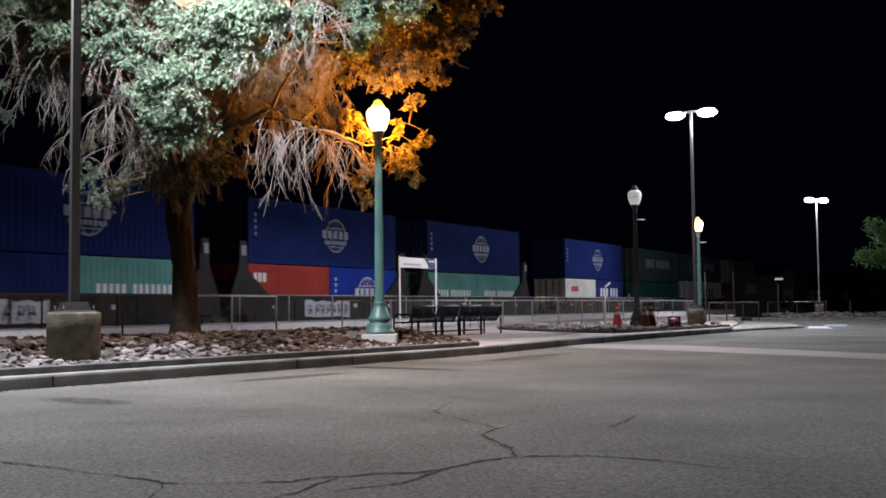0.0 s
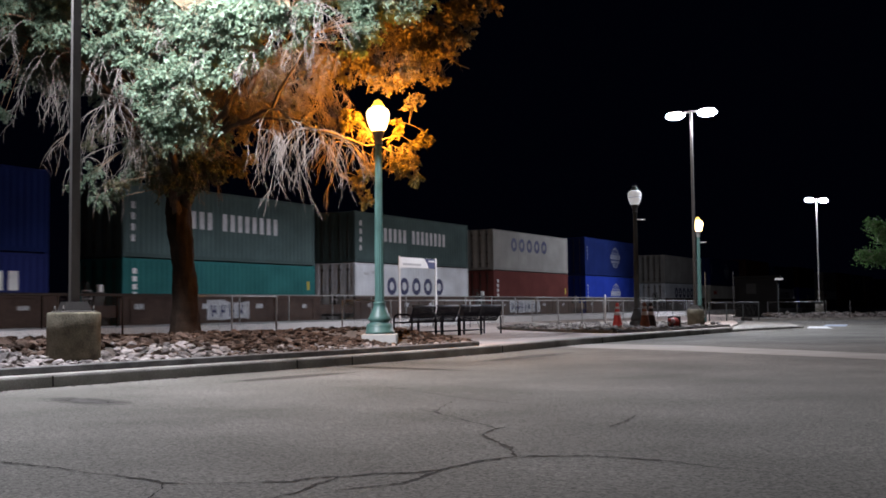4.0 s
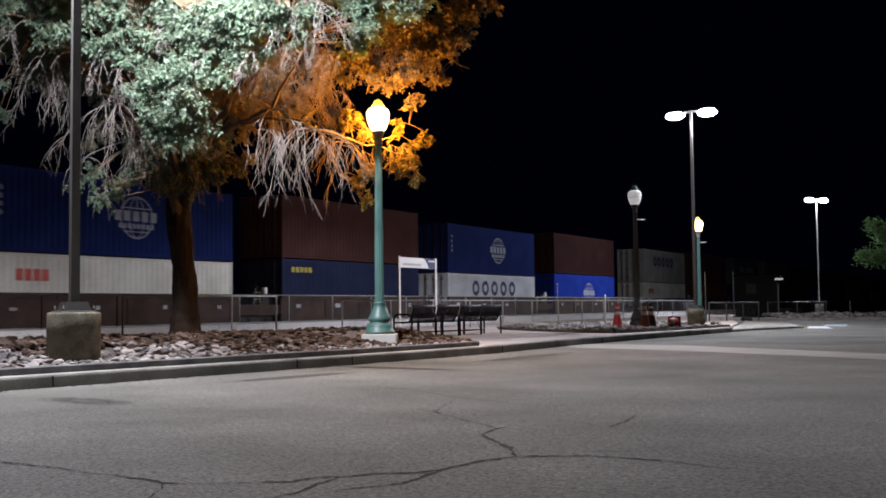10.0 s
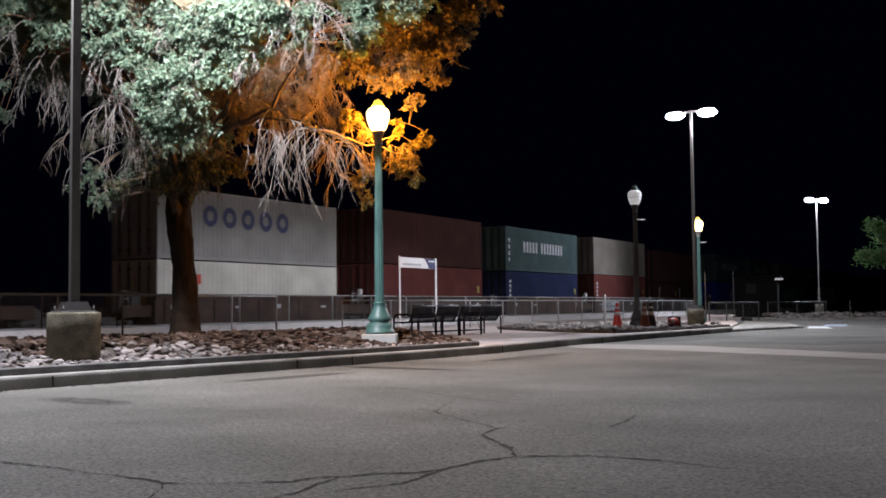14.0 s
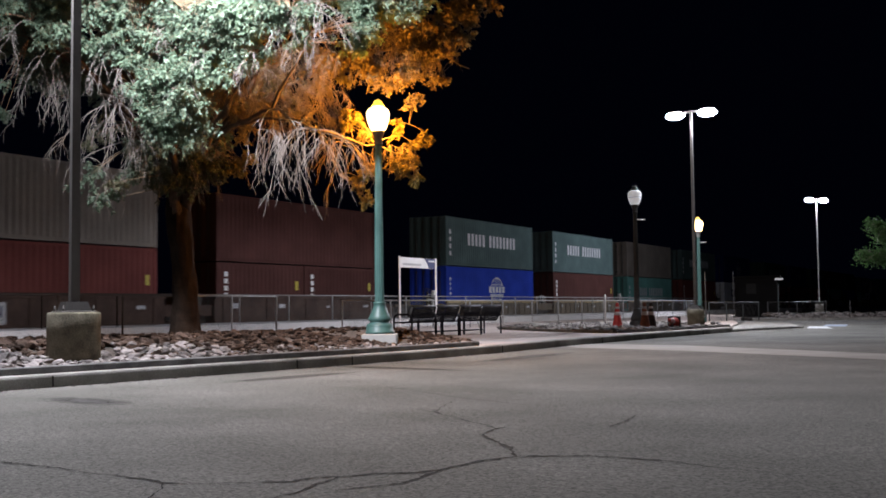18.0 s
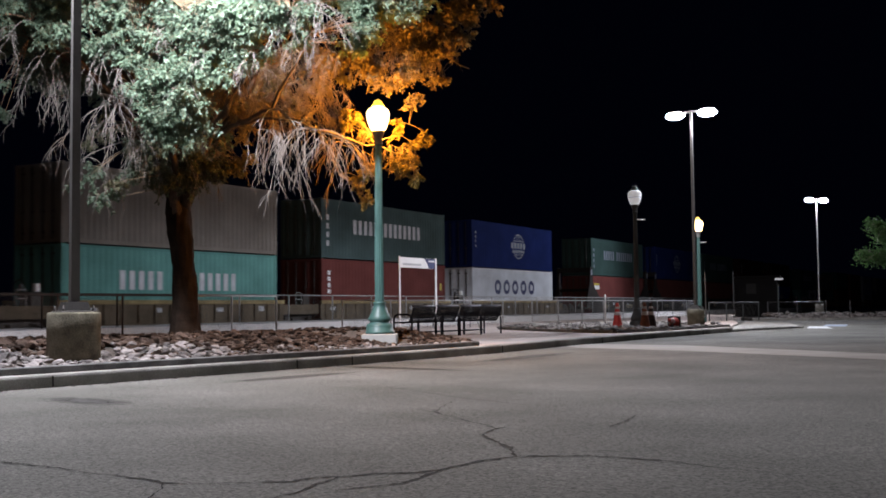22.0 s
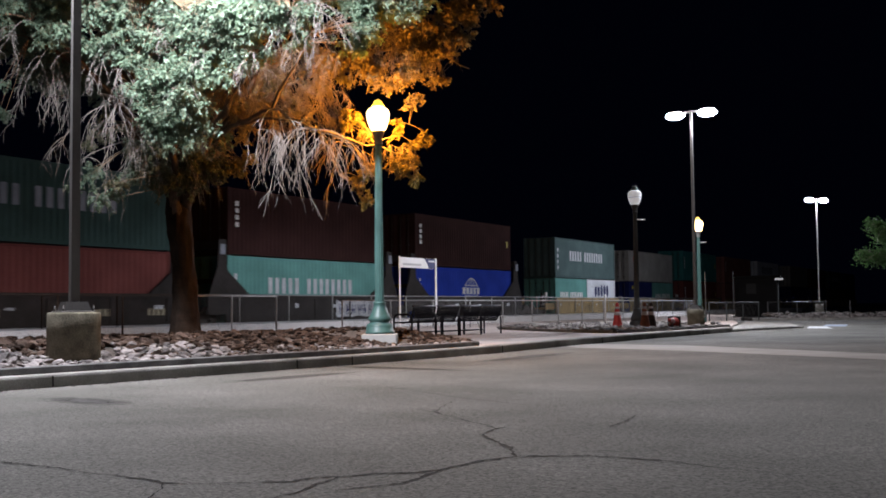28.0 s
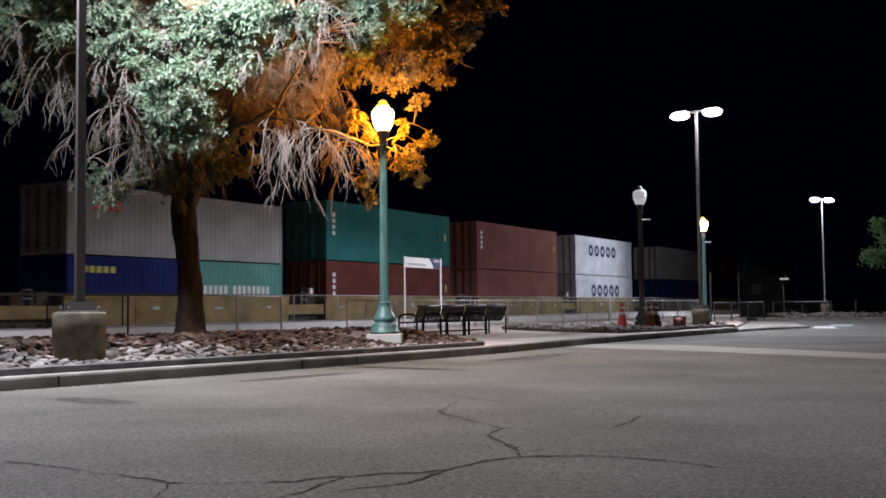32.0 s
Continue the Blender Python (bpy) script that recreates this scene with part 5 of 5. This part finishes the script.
BROWN_MIDST = [(-3.3, 22.0, 6.2, 0.80, 9), (-2.8, 22.0, 6.4, 0.80, 9), (-3.7, 22.2, 5.9, 0.80, 10), (-3.1, 22.3, 5.7, 0.80, 10), (-3.9, 22.4, 5.3, 0.80, 9), (-2.6, 22.5, 5.7, 0.80, 9), (-3.6, 22.6, 5.1, 0.70, 8), (-2.2, 22.4, 5.9, 0.70, 9), (-4.5, 22.0, 5.4, 0.80, 7), (-4.0, 21.6, 5.7, 0.80, 7)]
BROWN_HIGH = [(-2.3, 23.6, 6.8, 0.80, 11), (-1.8, 23.5, 6.7, 0.80, 11), (-1.2, 23.4, 6.9, 0.80, 11), (-0.7, 23.4, 7.1, 0.80, 11), (-0.2, 23.4, 7.0, 0.80, 9), (0.3, 23.4, 7.2, 0.70, 9), (-1.0, 23.3, 6.4, 0.70, 11),
              (-0.5, 23.3, 6.5, 0.70, 10), (-1.5, 23.3, 6.2, 0.60, 9), (-1.1, 22.9, 4.3, 0.60, 6), (-0.8, 22.9, 4.4, 0.60, 6), (-1.7, 22.9, 4.3, 0.60, 5), (0.5, 23.5, 7.6, 0.50, 7), (-0.1, 23.2, 6.3, 0.50, 6)]
# open branches: thickness at the foot, then the way
BRANCHES = (
    (0.034, [(-5.49, 23.4, 3.61), (-4.68, 22.83, 4.76), (-4.02, 22.18, 4.85), (-3.4, 21.96, 4.88), (-2.6, 22.1, 4.67), (-1.71, 22.74, 4.45), (-0.99, 22.85, 4.27), (-0.57, 22.8, 4.1)]),
    (0.046, [(-4.68, 22.83, 4.76), (-4.0, 22.04, 4.87), (-3.44, 21.48, 4.99), (-2.96, 21.34, 5.81), (-2.54, 21.67, 6.59)]),
    (0.022, [(-3.56, 23.00, 5.06), (-2.91, 22.70, 4.95), (-2.41, 22.50, 4.44), (-2.17, 22.40, 3.76)]),
    (0.01, [(-1.72, 22.85, 4.47), (-1.11, 22.90, 4.99), (-0.50, 22.90, 4.81)]),
    (0.01, [(-1.48, 22.85, 4.39), (-0.93, 22.85, 4.68), (-0.57, 22.85, 4.38)]),
    (0.05, [(-5.36, 23.40, 3.80), (-4.28, 23.60, 5.45), (-2.27, 23.60, 6.44), (-0.50, 23.40, 6.75), (0.62, 23.30, 6.19)]),
    (0.035, [(-2.76, 23.50, 6.04), (-1.25, 23.50, 7.04), (0.26, 23.40, 7.50)]),
)


def sprig(tubes, leaves, p, d, length, r, size):
    """One drooping sprig with pairs of narrow leaflets."""
    line = droop(p, d, length, r, 6, 0.7)
    tubes.add(line, 0.004, 0.002, 3)
    for k in range(1, 6):
        ax = (line[k] - line[k - 1]).normalized()
        side = ax.cross(Vector((r.gauss(0, 1), r.gauss(0, 1), r.gauss(0, 1)))).normalized()
        for sgn in (-1, 1):
            for h in (0.3, 0.8):
                base = line[k - 1].lerp(line[k], h)
                leaf_dir = (ax * 0.5 + side * sgn + Vector((r.gauss(0, 0.25), r.gauss(0, 0.25), -0.35))).normalized()
                long = size * r.uniform(0.7, 1.25)
                wide = leaf_dir.cross(Vector((r.gauss(0, 1), r.gauss(0, 1), 0.8))).normalized() * long * r.uniform(0.16, 0.24)
                n = len(leaves.v)
                for q in (base, base + leaf_dir * long * 0.45 + wide, base + leaf_dir * long, base + leaf_dir * long * 0.45 - wide):
                    leaves.v.append((q.x, q.y, q.z))
                leaves.f += [(n, n + 1, n + 2), (n, n + 2, n + 3)]


def broad_tree():
    r = random.Random(33)
    ob = thing("tree", "broad tree with drooping bare twigs and green leaves, lit by lamps", "tree", pose(*FOOT))
    to = Matrix.Translation(FOOT * -1)
    bm = bmesh.new()
    line = [FOOT.lerp(FORK, t) + Vector((0.05 * math.sin(4 * t), 0, 0)) for t in (-0.02, 0.03, 0.1, 0.2, 0.35, 0.5, 0.65, 0.8, 0.92, 1.04)]
    tube(bm, [to @ p for p in line], [0.40, 0.32, 0.285, 0.265, 0.25, 0.24, 0.24, 0.25, 0.27, 0.2], 40)
    bmesh.ops.subdivide_edges(bm, edges=[e for e in bm.edges if abs((e.verts[0].co - e.verts[1].co).z) > 0.05], cuts=5)
    bm.normal_update()
    for v in bm.verts:
        c = v.co
        v.co = c + v.normal * (0.05 * noise.noise(Vector((c.x * 11, c.y * 11, c.z * 1.6))) + 0.02 * noise.noise(Vector((c.x * 30, c.y * 30, c.z * 6))) - 0.01)
    part("trunk", bm, M["bark"], ob, "dark furrowed trunk")
    spine = []

    def limb(end, lift, thick):
        e = Vector(end)
        start = FORK + Vector((r.uniform(-0.1, 0.1), r.uniform(-0.1, 0.1), r.uniform(-0.45, 0.0)))
        pts = bez(start, FORK.lerp(e, 0.42) + Vector((0, 0, lift)), e, 14)
        for i in range(1, 14):
            pts[i] = pts[i] + Vector((r.uniform(-0.05, 0.05), r.uniform(-0.05, 0.05), r.uniform(-0.05, 0.05)))
        spine.extend(pts[3:])
        bm = bmesh.new()
        tube(bm, [to @ p for p in pts], [thick * (1.3 if i == 0 else 1) * (1 - 0.85 * i / 13) + 0.012 for i in range(14)], 8)
        part("limb", bm, M["limb_bark"], ob)

    for mass in (FRONT_GREEN + UPPER_GREEN + OUTER_GREEN[:4])[1::4] + SHADING_MASSES[7::3]:
        limb(mass[:3], 0.9, 0.1)
    limb((-2.0, 21.6, 7.9), 1.9, 0.09)
    limb((-0.6, 22.6, 8.6), 2.4, 0.08)
    limb((-8.9, 23.0, 6.9), 1.3, 0.12)
    limb((-6.9, 21.4, 5.3), 1.2, 0.1)
    for thick, way in BRANCHES:
        pts = []
        for k in range(len(way) - 1):
            a, b = Vector(way[k]), Vector(way[k + 1])
            for q in range(6):
                pts.append(a.lerp(b, q / 6) + Vector((r.gauss(0, 0.012), r.gauss(0, 0.012), r.gauss(0, 0.012) + 0.05 * math.sin(3.1416 * q / 6))))
        pts.append(Vector(way[-1]))
        spine.extend(pts)
        bm = bmesh.new()
        tube(bm, [to @ p for p in pts], [thick * (1 - 0.8 * i / len(pts)) + 0.006 for i in range(len(pts))], 8)
        part("limb", bm, M["pale_bark"], ob, "bare branch with grey bark")
    stems = Tubes()
    kinds = (("crown", "leaf", "small green leaflets", FRONT_GREEN + UPPER_GREEN + OUTER_GREEN + LAMP_SIDE_GREEN + SHADED_GREEN + SHADING_MASSES, 0.085), ("dry_crown", "dry_leaf", "dry brown leaves", DRY_MASSES + DIM_MASSES, 0.08), ("golden_crown", "gold_leaf", "golden leaves round the lamp", GOLD_MASSES, 0.08), ("olive_crown", "shade_tinted_leaf", "leaves over the fork, tinted dark olive for shade", SHADE_TINTED_MASSES, 0.075))
    for nm, mat, label, masses, size in kinds:
        leaves = Leaves()
        for x, y, z, reach, full in masses:
            c = Vector((x, y, z))
            for tuft in range(max(2, int(58 * full * (reach / 0.7) ** 2))):
                while True:
                    o = Vector((r.uniform(-1, 1), r.uniform(-1, 1), r.uniform(-1, 1)))
                    if o.length < 1:
                        break
                p = c + Vector((o.x, o.y, o.z * 0.85)) * reach * 1.05
                if (p - GLOBE_AT).length < (0.9 if nm == "dry_crown" else 0.62):
                    continue
                if nm == "crown" and p.z < 7.2 and noise.noise(p * 1.25) < -0.2 or (nm == "crown" and noise.noise(p * 2.6 + Vector((7, 0, 0))) < -0.32):
                    continue
                root = min(spine, key=lambda q: (q - p).length)
                if (root - p).length > 0.15:
                    stems.add(bez(root, root.lerp(p, 0.5) + Vector((r.gauss(0, 0.08), r.gauss(0, 0.08), 0.12)), p, 6), 0.011, 0.004, 3)
                for j in range(9):
                    d = Vector((r.gauss(0, 1), r.gauss(0, 1), r.gauss(0.1, 0.6)))
                    sprig(stems, leaves, p + Vector((r.gauss(0, 0.06), r.gauss(0, 0.06), r.gauss(0, 0.05))), d, r.uniform(0.2, 0.42) * min(1.0, 0.35 + 1.4 * reach), r, size)
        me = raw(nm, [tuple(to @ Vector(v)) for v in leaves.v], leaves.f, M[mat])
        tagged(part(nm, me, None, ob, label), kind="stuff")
    r = random.Random(34)
    brown, pale = Tubes(), Tubes()
    for bag, clumps in ((pale, BARE_WEST + BARE_EAST), (brown, BROWN_LOW + BROWN_MIDST + BROWN_HIGH)):
        for x, y, z, reach, count in clumps:
            p = Vector((x, y, z))
            root = min(spine, key=lambda q: (q - p).length + (1.5 if q.z < p.z - 0.3 else 0))
            arc = bez(root, root.lerp(p, 0.6) + Vector((0, 0, 0.3)), p, 12)
            bag.add(arc, 0.014, 0.007, 6)
            for k in range(count):
                d = Vector((r.gauss(0, 0.75), r.gauss(0, 0.6), r.uniform(-0.7, 0.35)))
                line = droop(arc[r.randrange(6, 12)], d, reach * r.uniform(0.5, 1.1), r, 14, 0.5, 0.13)
                bag.add(line, r.uniform(0.005, 0.009), 0.003, 5)
                for q in range(2, 13):
                    if r.random() < (0.5 if bag is pale else 0.7):
                        ahead = (line[q] - line[q - 1]).normalized()
                        side = droop(line[q], ahead * 0.9 + Vector((r.gauss(0, 0.6), r.gauss(0, 0.6), 0.15)), reach * r.uniform(0.14, 0.45), r, 8, 0.55, 0.15)
                        bag.add(side, 0.0046, 0.0022, 4)
                        for w in (3, 6) if bag is pale else (2, 4, 6):
                            ahead = (side[w] - side[w - 1]).normalized()
                            bag.add(droop(side[w], ahead + Vector((r.gauss(0, 0.7), r.gauss(0, 0.7), 0)), reach * r.uniform(0.08, 0.22), r, 5, 0.8), 0.0036, 0.002, 3)
    for bag, nm, mat in ((stems, "twig_tangle", "brown_twig"), (pale, "bare_spray_tangle", "twig"), (brown, "brown_spray_tangle", "brown_twig")):
        me = raw(nm, [tuple(to @ Vector(v)) for v in bag.v], bag.f, M[mat], True)
        tagged(part(nm, me, None, ob, "pale bare twigs" if mat == "twig" else "brown twigs"), kind="stuff")


broad_tree()

small, fine, to, rr, spine = tree("small_tree", (15.0, 31.0, 0.0), (14.9, 31.0, 1.7), [((12.45, 30.6, 3.15), 0.5, 0.06), ((12.8, 30.5, 2.95), 0.4, 0.05), ((12.2, 30.6, 2.4), 0.2, 0.05), ((12.6, 30.7, 2.4), 0.15, 0.05), ((13.6, 29.8, 3.6), 0.5, 0.07), ((15.6, 31.6, 3.9), 0.4, 0.07), ((16.6, 30.6, 3.0), 0.5, 0.07), ((14.4, 32.2, 3.4), 0.4, 0.07)],
                           "small green tree at the edge of the car park", 8, 20, 0.36, 0.07, 0.85, 0.4)
me = raw("twig_tangle", [tuple(to @ Vector(v)) for v in fine.v], fine.f, M["twig"], True)
tagged(part("twig_tangle", me, None, small), kind="stuff")

# ---- benches and sign ----


def bench(at, label):
    """A run of two double seats: bent tube arms, curved seat and back sheets; x along the run, the back at y = 0, facing +y."""
    ob = thing("bench", label, "bench", at, "platform benches")
    leg = bmesh.new()
    tube(leg, [(0, 0.0, 0.0), (0, 0.0, 0.5), (0, 0.03, 0.6), (0, 0.12, 0.655), (0, 0.48, 0.655), (0, 0.58, 0.62), (0, 0.62, 0.52), (0, 0.62, 0.0)], 0.026, 8)
    leg = mesh_of("arm_leg", leg, M["bench"])
    brace = mesh_of("brace", tube(bmesh.new(), [(0.0, 0.04, 0.12), (0.55, 0.5, 0.38)], 0.013, 6), M["bench"])
    sheet_line = [(-0.015, 0.885), (-0.045, 0.865), (-0.045, 0.83), (0.0, 0.70), (0.07, 0.54), (0.11, 0.46), (0.17, 0.425), (0.34, 0.415), (0.52, 0.44), (0.585, 0.43), (0.6, 0.40)]
    for k in range(2):
        x0, x1 = 0.05 + k * BAY, (k + 1) * BAY - 0.05
        # open steel mesh in a bent tube frame
        seat = Tubes()
        for i in range(31):
            x = x0 + (x1 - x0) * i / 30
            thick = 0.017 if i in (0, 30) else 0.0085
            seat.add([Vector((x, y, z)) for y, z in sheet_line], thick, thick, 5)
        for i in range(14):
            j = i * (len(sheet_line) - 1) / 13
            (ya, za), (yb, zb) = sheet_line[min(int(j), 9)], sheet_line[min(int(j) + 1, 10)]
            y, z = ya + (yb - ya) * (j - int(j)), za + (zb - za) * (j - int(j))
            seat.add([Vector((x0, y, z)), Vector((x1, y, z))], 0.008, 0.008, 4)
        part("seat", raw("seat", seat.v, seat.f, M["bench"], True), None, ob, "open dark steel mesh")
        part("top_rail", tube(bmesh.new(), [(x0, -0.02, 0.885), (x1, -0.02, 0.885)], 0.026, 10), M["bench_rail"], ob, "glossy dark top rail")
        part("brace", brace, None, ob, at=pose(x0, 0, 0))
        for x in (k * BAY + 0.02, (k + 1) * BAY - 0.02):
            part("arm_leg", leg, None, ob, at=pose(x, 0, 0))
    part("foot_rail", tube(bmesh.new(), [(0.02, 0.6, 0.13), (2 * BAY - 0.02, 0.6, 0.13)], 0.024, 8), M["bench"], ob)
    return ob


BAY, BENCH_TURN = 1.20, 56
bx = Vector((math.cos(radians(BENCH_TURN)), math.sin(radians(BENCH_TURN)), 0))
for k in range(2):
    p = Vector((-0.87, 28.9, 0.15)) + bx * (k * 2 * BAY + k * 0.05) * 0.965
    bench(pose(p.x, p.y, p.z, 0, 0, BENCH_TURN) @ Matrix.Scale(0.965, 4), "dark metal bench with curved seats on the walk")

sign = thing("station_sign", "white station sign panel on two slim white posts", "sign", pose(-1.476, 35.9, 0.15, 0, 0, 62.8))
for x in (0.0, 2.62):
    part("post", bevelled(box(bmesh.new(), x, 0, 0, x + 0.10, 0.03, 2.56), 0.006), M["white"], sign)
part("panel", bevelled(box(bmesh.new(), 0.102, 0.015, 2.18, 2.618, 0.04, 2.53), 0.006), M["white"], sign)
bm = bmesh.new()
bm.faces.new([bm.verts.new(c) for c in ((1.80, 0.011, 2.525), (2.616, 0.011, 2.525), (2.616, 0.011, 2.185), (2.12, 0.011, 2.185), (2.04, 0.011, 2.33))])
part("blue_field", bm, M["navy"], sign, "navy field at the end of the panel")
for i in range(9):
    part("letter_block", box(bmesh.new(), 0.3 + i * 0.145, 0.009, 2.26, 0.3 + i * 0.145 + 0.09, 0.0125, 2.33), M["sign_text"], sign)
for i in range(5):
    part("letter_block", box(bmesh.new(), 2.14 + i * 0.085, 0.005, 2.42, 2.14 + i * 0.085 + 0.065, 0.009, 2.47), M["white"], sign)

# ---- fences ----


def fence(d, s0, s1, z0, height, gap, label, wire=0.07, post=0.028, paint="galv", mesh_paint="wire"):
    ob = thing("chain_link_fence", label, "fence", Matrix.Identity(4), "chain-link fences")
    n = round((s1 - s0) / gap)
    post_mesh = mesh_of("post", lathe(bmesh.new(), [(post, 0), (post, height - 0.01), (post * 0.7, height + 0.02)], 8), M[paint])
    for i in range(n + 1):
        p = by_track(s0 + i * gap, d, z0)
        part("post", post_mesh, None, ob, at=pose(p.x, p.y, p.z))
    bm = bmesh.new()
    tube(bm, [by_track(s0, d, z0 + height), by_track(s0 + n * gap, d, z0 + height)], 0.021, 8)
    part("top_rail", bm, M[paint], ob)
    web = Tubes()
    length, h = n * gap, height - 0.06
    for k in range(int(length / wire)):
        a = k * wire
        for sgn in (1, -1):
            b = a + sgn * h
            t0, t1 = 0.0, 1.0
            if b < 0:
                t1 = a / h
            if b > length:
                t1 = (length - a) / h
            p, q = by_track(s0 + a, d - 0.03, z0 + 0.04), by_track(s0 + a + (b - a) * t1, d - 0.03, z0 + 0.04 + h * t1)
            web.add([p, q], 0.0016, 0.0016, 3)
    tagged(part("chain_link", raw("chain_link", web.v, web.f, M[mesh_paint]), None, ob, "thin grey wire mesh"), kind="stuff")
    return ob


# the west runs take a dark brown that carries the tree's shade
fence(26.6, -62, -25.4, 0.46, 1.07, 3.05, "chain-link fence along the platform edge, coloured dark for shade", 0.09, 0.028, "shade_brown_steel", "shade_brown_steel")
fence(26.6, -25.33, 38.72, 0.46, 1.07, 3.05, "long galvanised chain-link fence along the platform edge", 0.09)
fence(20.4, -46.6, -32.18, 0.15, 1.21, 2.06, "brown chain-link fence behind the tree, coloured dark for shade", 0.07, 0.028, "shade_brown_steel", "shade_brown_steel")
fence(20.4, -32.1, -27.98, 0.15, 1.21, 2.06, "galvanised chain-link fence between walk and platform")
fence(20.4, -24.45, 18.25, 0.15, 1.09, 3.05, "galvanised chain-link fence between walk and platform")

# ---- cones, marker post ----


def cone(at, paint, label, banded=True):
    ob = thing("traffic_cone", label, "traffic cone", at @ Matrix.Scale(1.2, 4), "traffic cones")
    part("base", bevelled(box(bmesh.new(), -0.18, -0.18, 0, 0.18, 0.18, 0.035), 0.012), M["rubber"], ob)
    c = part("body", lathe(bmesh.new(), [(0.155, 0.035), (0.14, 0.07), (0.04, 0.69), (0.028, 0.71)], 20), M[paint], ob)
    for z0, z1 in ((0.36, 0.46), (0.54, 0.60)) if banded else ():
        r0, r1 = 0.14 - (z0 - 0.07) * 0.161 + 0.003, 0.14 - (z1 - 0.07) * 0.161 + 0.003
        part("band", lathe(bmesh.new(), [(r0, z0), (r1, z1)], 20), M["reflect"], c)
    return ob


cone(pose(5.88, 36.4, 0.20), "cone", "upright orange traffic cone on the stone bed")
cone(pose(6.66, 35.6, 0.20), "cone_dark", "dirty orange traffic cone beside the lamp post")
cone(pose(6.93, 35.9, 0.20), "cone_black", "blackened orange traffic cone with pale bands")
cone(pose(7.72, 36.0, 0.36, 0, 82, 246), "cone", "orange traffic cone lying on its side")
marker = thing("marker_post", "slim white marker post by the fence", "post", pose(6.2, 41.2, 0.15))
part("post", lathe(bmesh.new(), [(0.036, 0), (0.028, 1.2), (0.02, 1.24)], 12), M["white"], marker)
part("foot", lathe(bmesh.new(), [(0.09, 0), (0.09, 0.03), (0.04, 0.05)], 12), M["rubber"], marker)

# ---- shed and far fence ----
shed = thing("equipment_shed", "small dark block shed with a flat roof and a wall lamp", "shed", pose(18.8, 69.3, 0.12, 0, 0, -19))
bm = bmesh.new()
box(bm, 0, 0, 0, 2.62, 3.4, 2.5)
part("wall", bm, M["wall"], shed)
for k in range(12):
    part("block_course", box(bmesh.new(), -0.004, -0.006, 0.004 + k * 0.208, 2.624, 0.0, 0.2 + k * 0.208), M["wall"], shed)
part("roof", bevelled(box(bmesh.new(), -0.12, -0.2, 2.502, 2.8, 3.6, 2.66), 0.02), M["wall"], shed)
part("window", box(bmesh.new(), 0.72, -0.03, 1.5, 1.34, -0.008, 2.16), M["rubber"], shed, "small dark window")
part("door", box(bmesh.new(), 2.626, 0.5, 0.02, 2.66, 1.45, 2.05), M["dark_paint"], shed, "grey steel door")
part("lamp_housing", box(bmesh.new(), 2.5, -0.22, 2.36, 3.02, -0.03, 2.46), M["globe"], shed, "glowing white wall lamp")
gate_post = thing("steel_post", "slim grey steel post beside the fence", "post", pose(17.83, 66.0, 0.12))
part("post", lathe(bmesh.new(), [(0.036, 0), (0.036, 2.82), (0.028, 2.86)], 10), M["dull_galv"], gate_post)
short = thing("steel_post", "slim grey steel post beside the lamp", "post", pose(13.18, 54.0, 0.12))
part("post", lathe(bmesh.new(), [(0.032, 0), (0.032, 2.45), (0.024, 2.48)], 10), M["dull_galv"], short)
low_post = thing("steel_post", "short grey steel post on the far stone bank", "post", pose(24.6, 65.0, 0.2))
part("post", lathe(bmesh.new(), [(0.045, 0), (0.03, 0.92), (0.02, 0.95)], 10), M["dull_galv"], low_post)


def short_fence(a, b, height, bays, label, rail, posts):
    """A free-standing run of chain-link from a to b."""
    ob = thing("chain_link_fence", label, "fence", Matrix.Identity(4), "chain-link fences")
    post_mesh = mesh_of("post", lathe(bmesh.new(), [(0.03, 0), (0.03, height), (0.02, height + 0.03)], 8), M[posts])
    for i in range(bays + 1):
        p = a.lerp(b, i / bays)
        part("post", post_mesh, None, ob, at=pose(p.x, p.y, p.z))
    part("top_rail", tube(bmesh.new(), [a + Vector((0, 0, height - 0.02)), b + Vector((0, 0, height - 0.02))], 0.03, 8), M[rail], ob)
    web = Tubes()
    n = round((b - a).length / 0.1)
    rise = round((height - 0.1) / 0.1)
    for k in range(n + 1):
        for sgn in (1, -1):
            end = k + sgn * rise
            if 0 <= end <= n:
                web.add([a.lerp(b, k / n) + Vector((0, 0, 0.05)), a.lerp(b, end / n) + Vector((0, 0, height - 0.05))], 0.003, 0.003, 3)
    tagged(part("chain_link", raw("chain_link", web.v, web.f, M["wire"]), None, ob), kind="stuff")
    return ob


short_fence(Vector((12.75, 51.6, 0.1)), Vector((16.3, 55.6, 0.1)), 0.97, 3, "low chain-link fence with a paler top rail", "dull_galv", "dark_paint")
short_fence(Vector((20.1, 66.6, 0.1)), Vector((24.0, 67.4, 0.1)), 0.98, 2, "distant dull chain-link fence behind the far stones", "wire", "dull_galv")

motions()
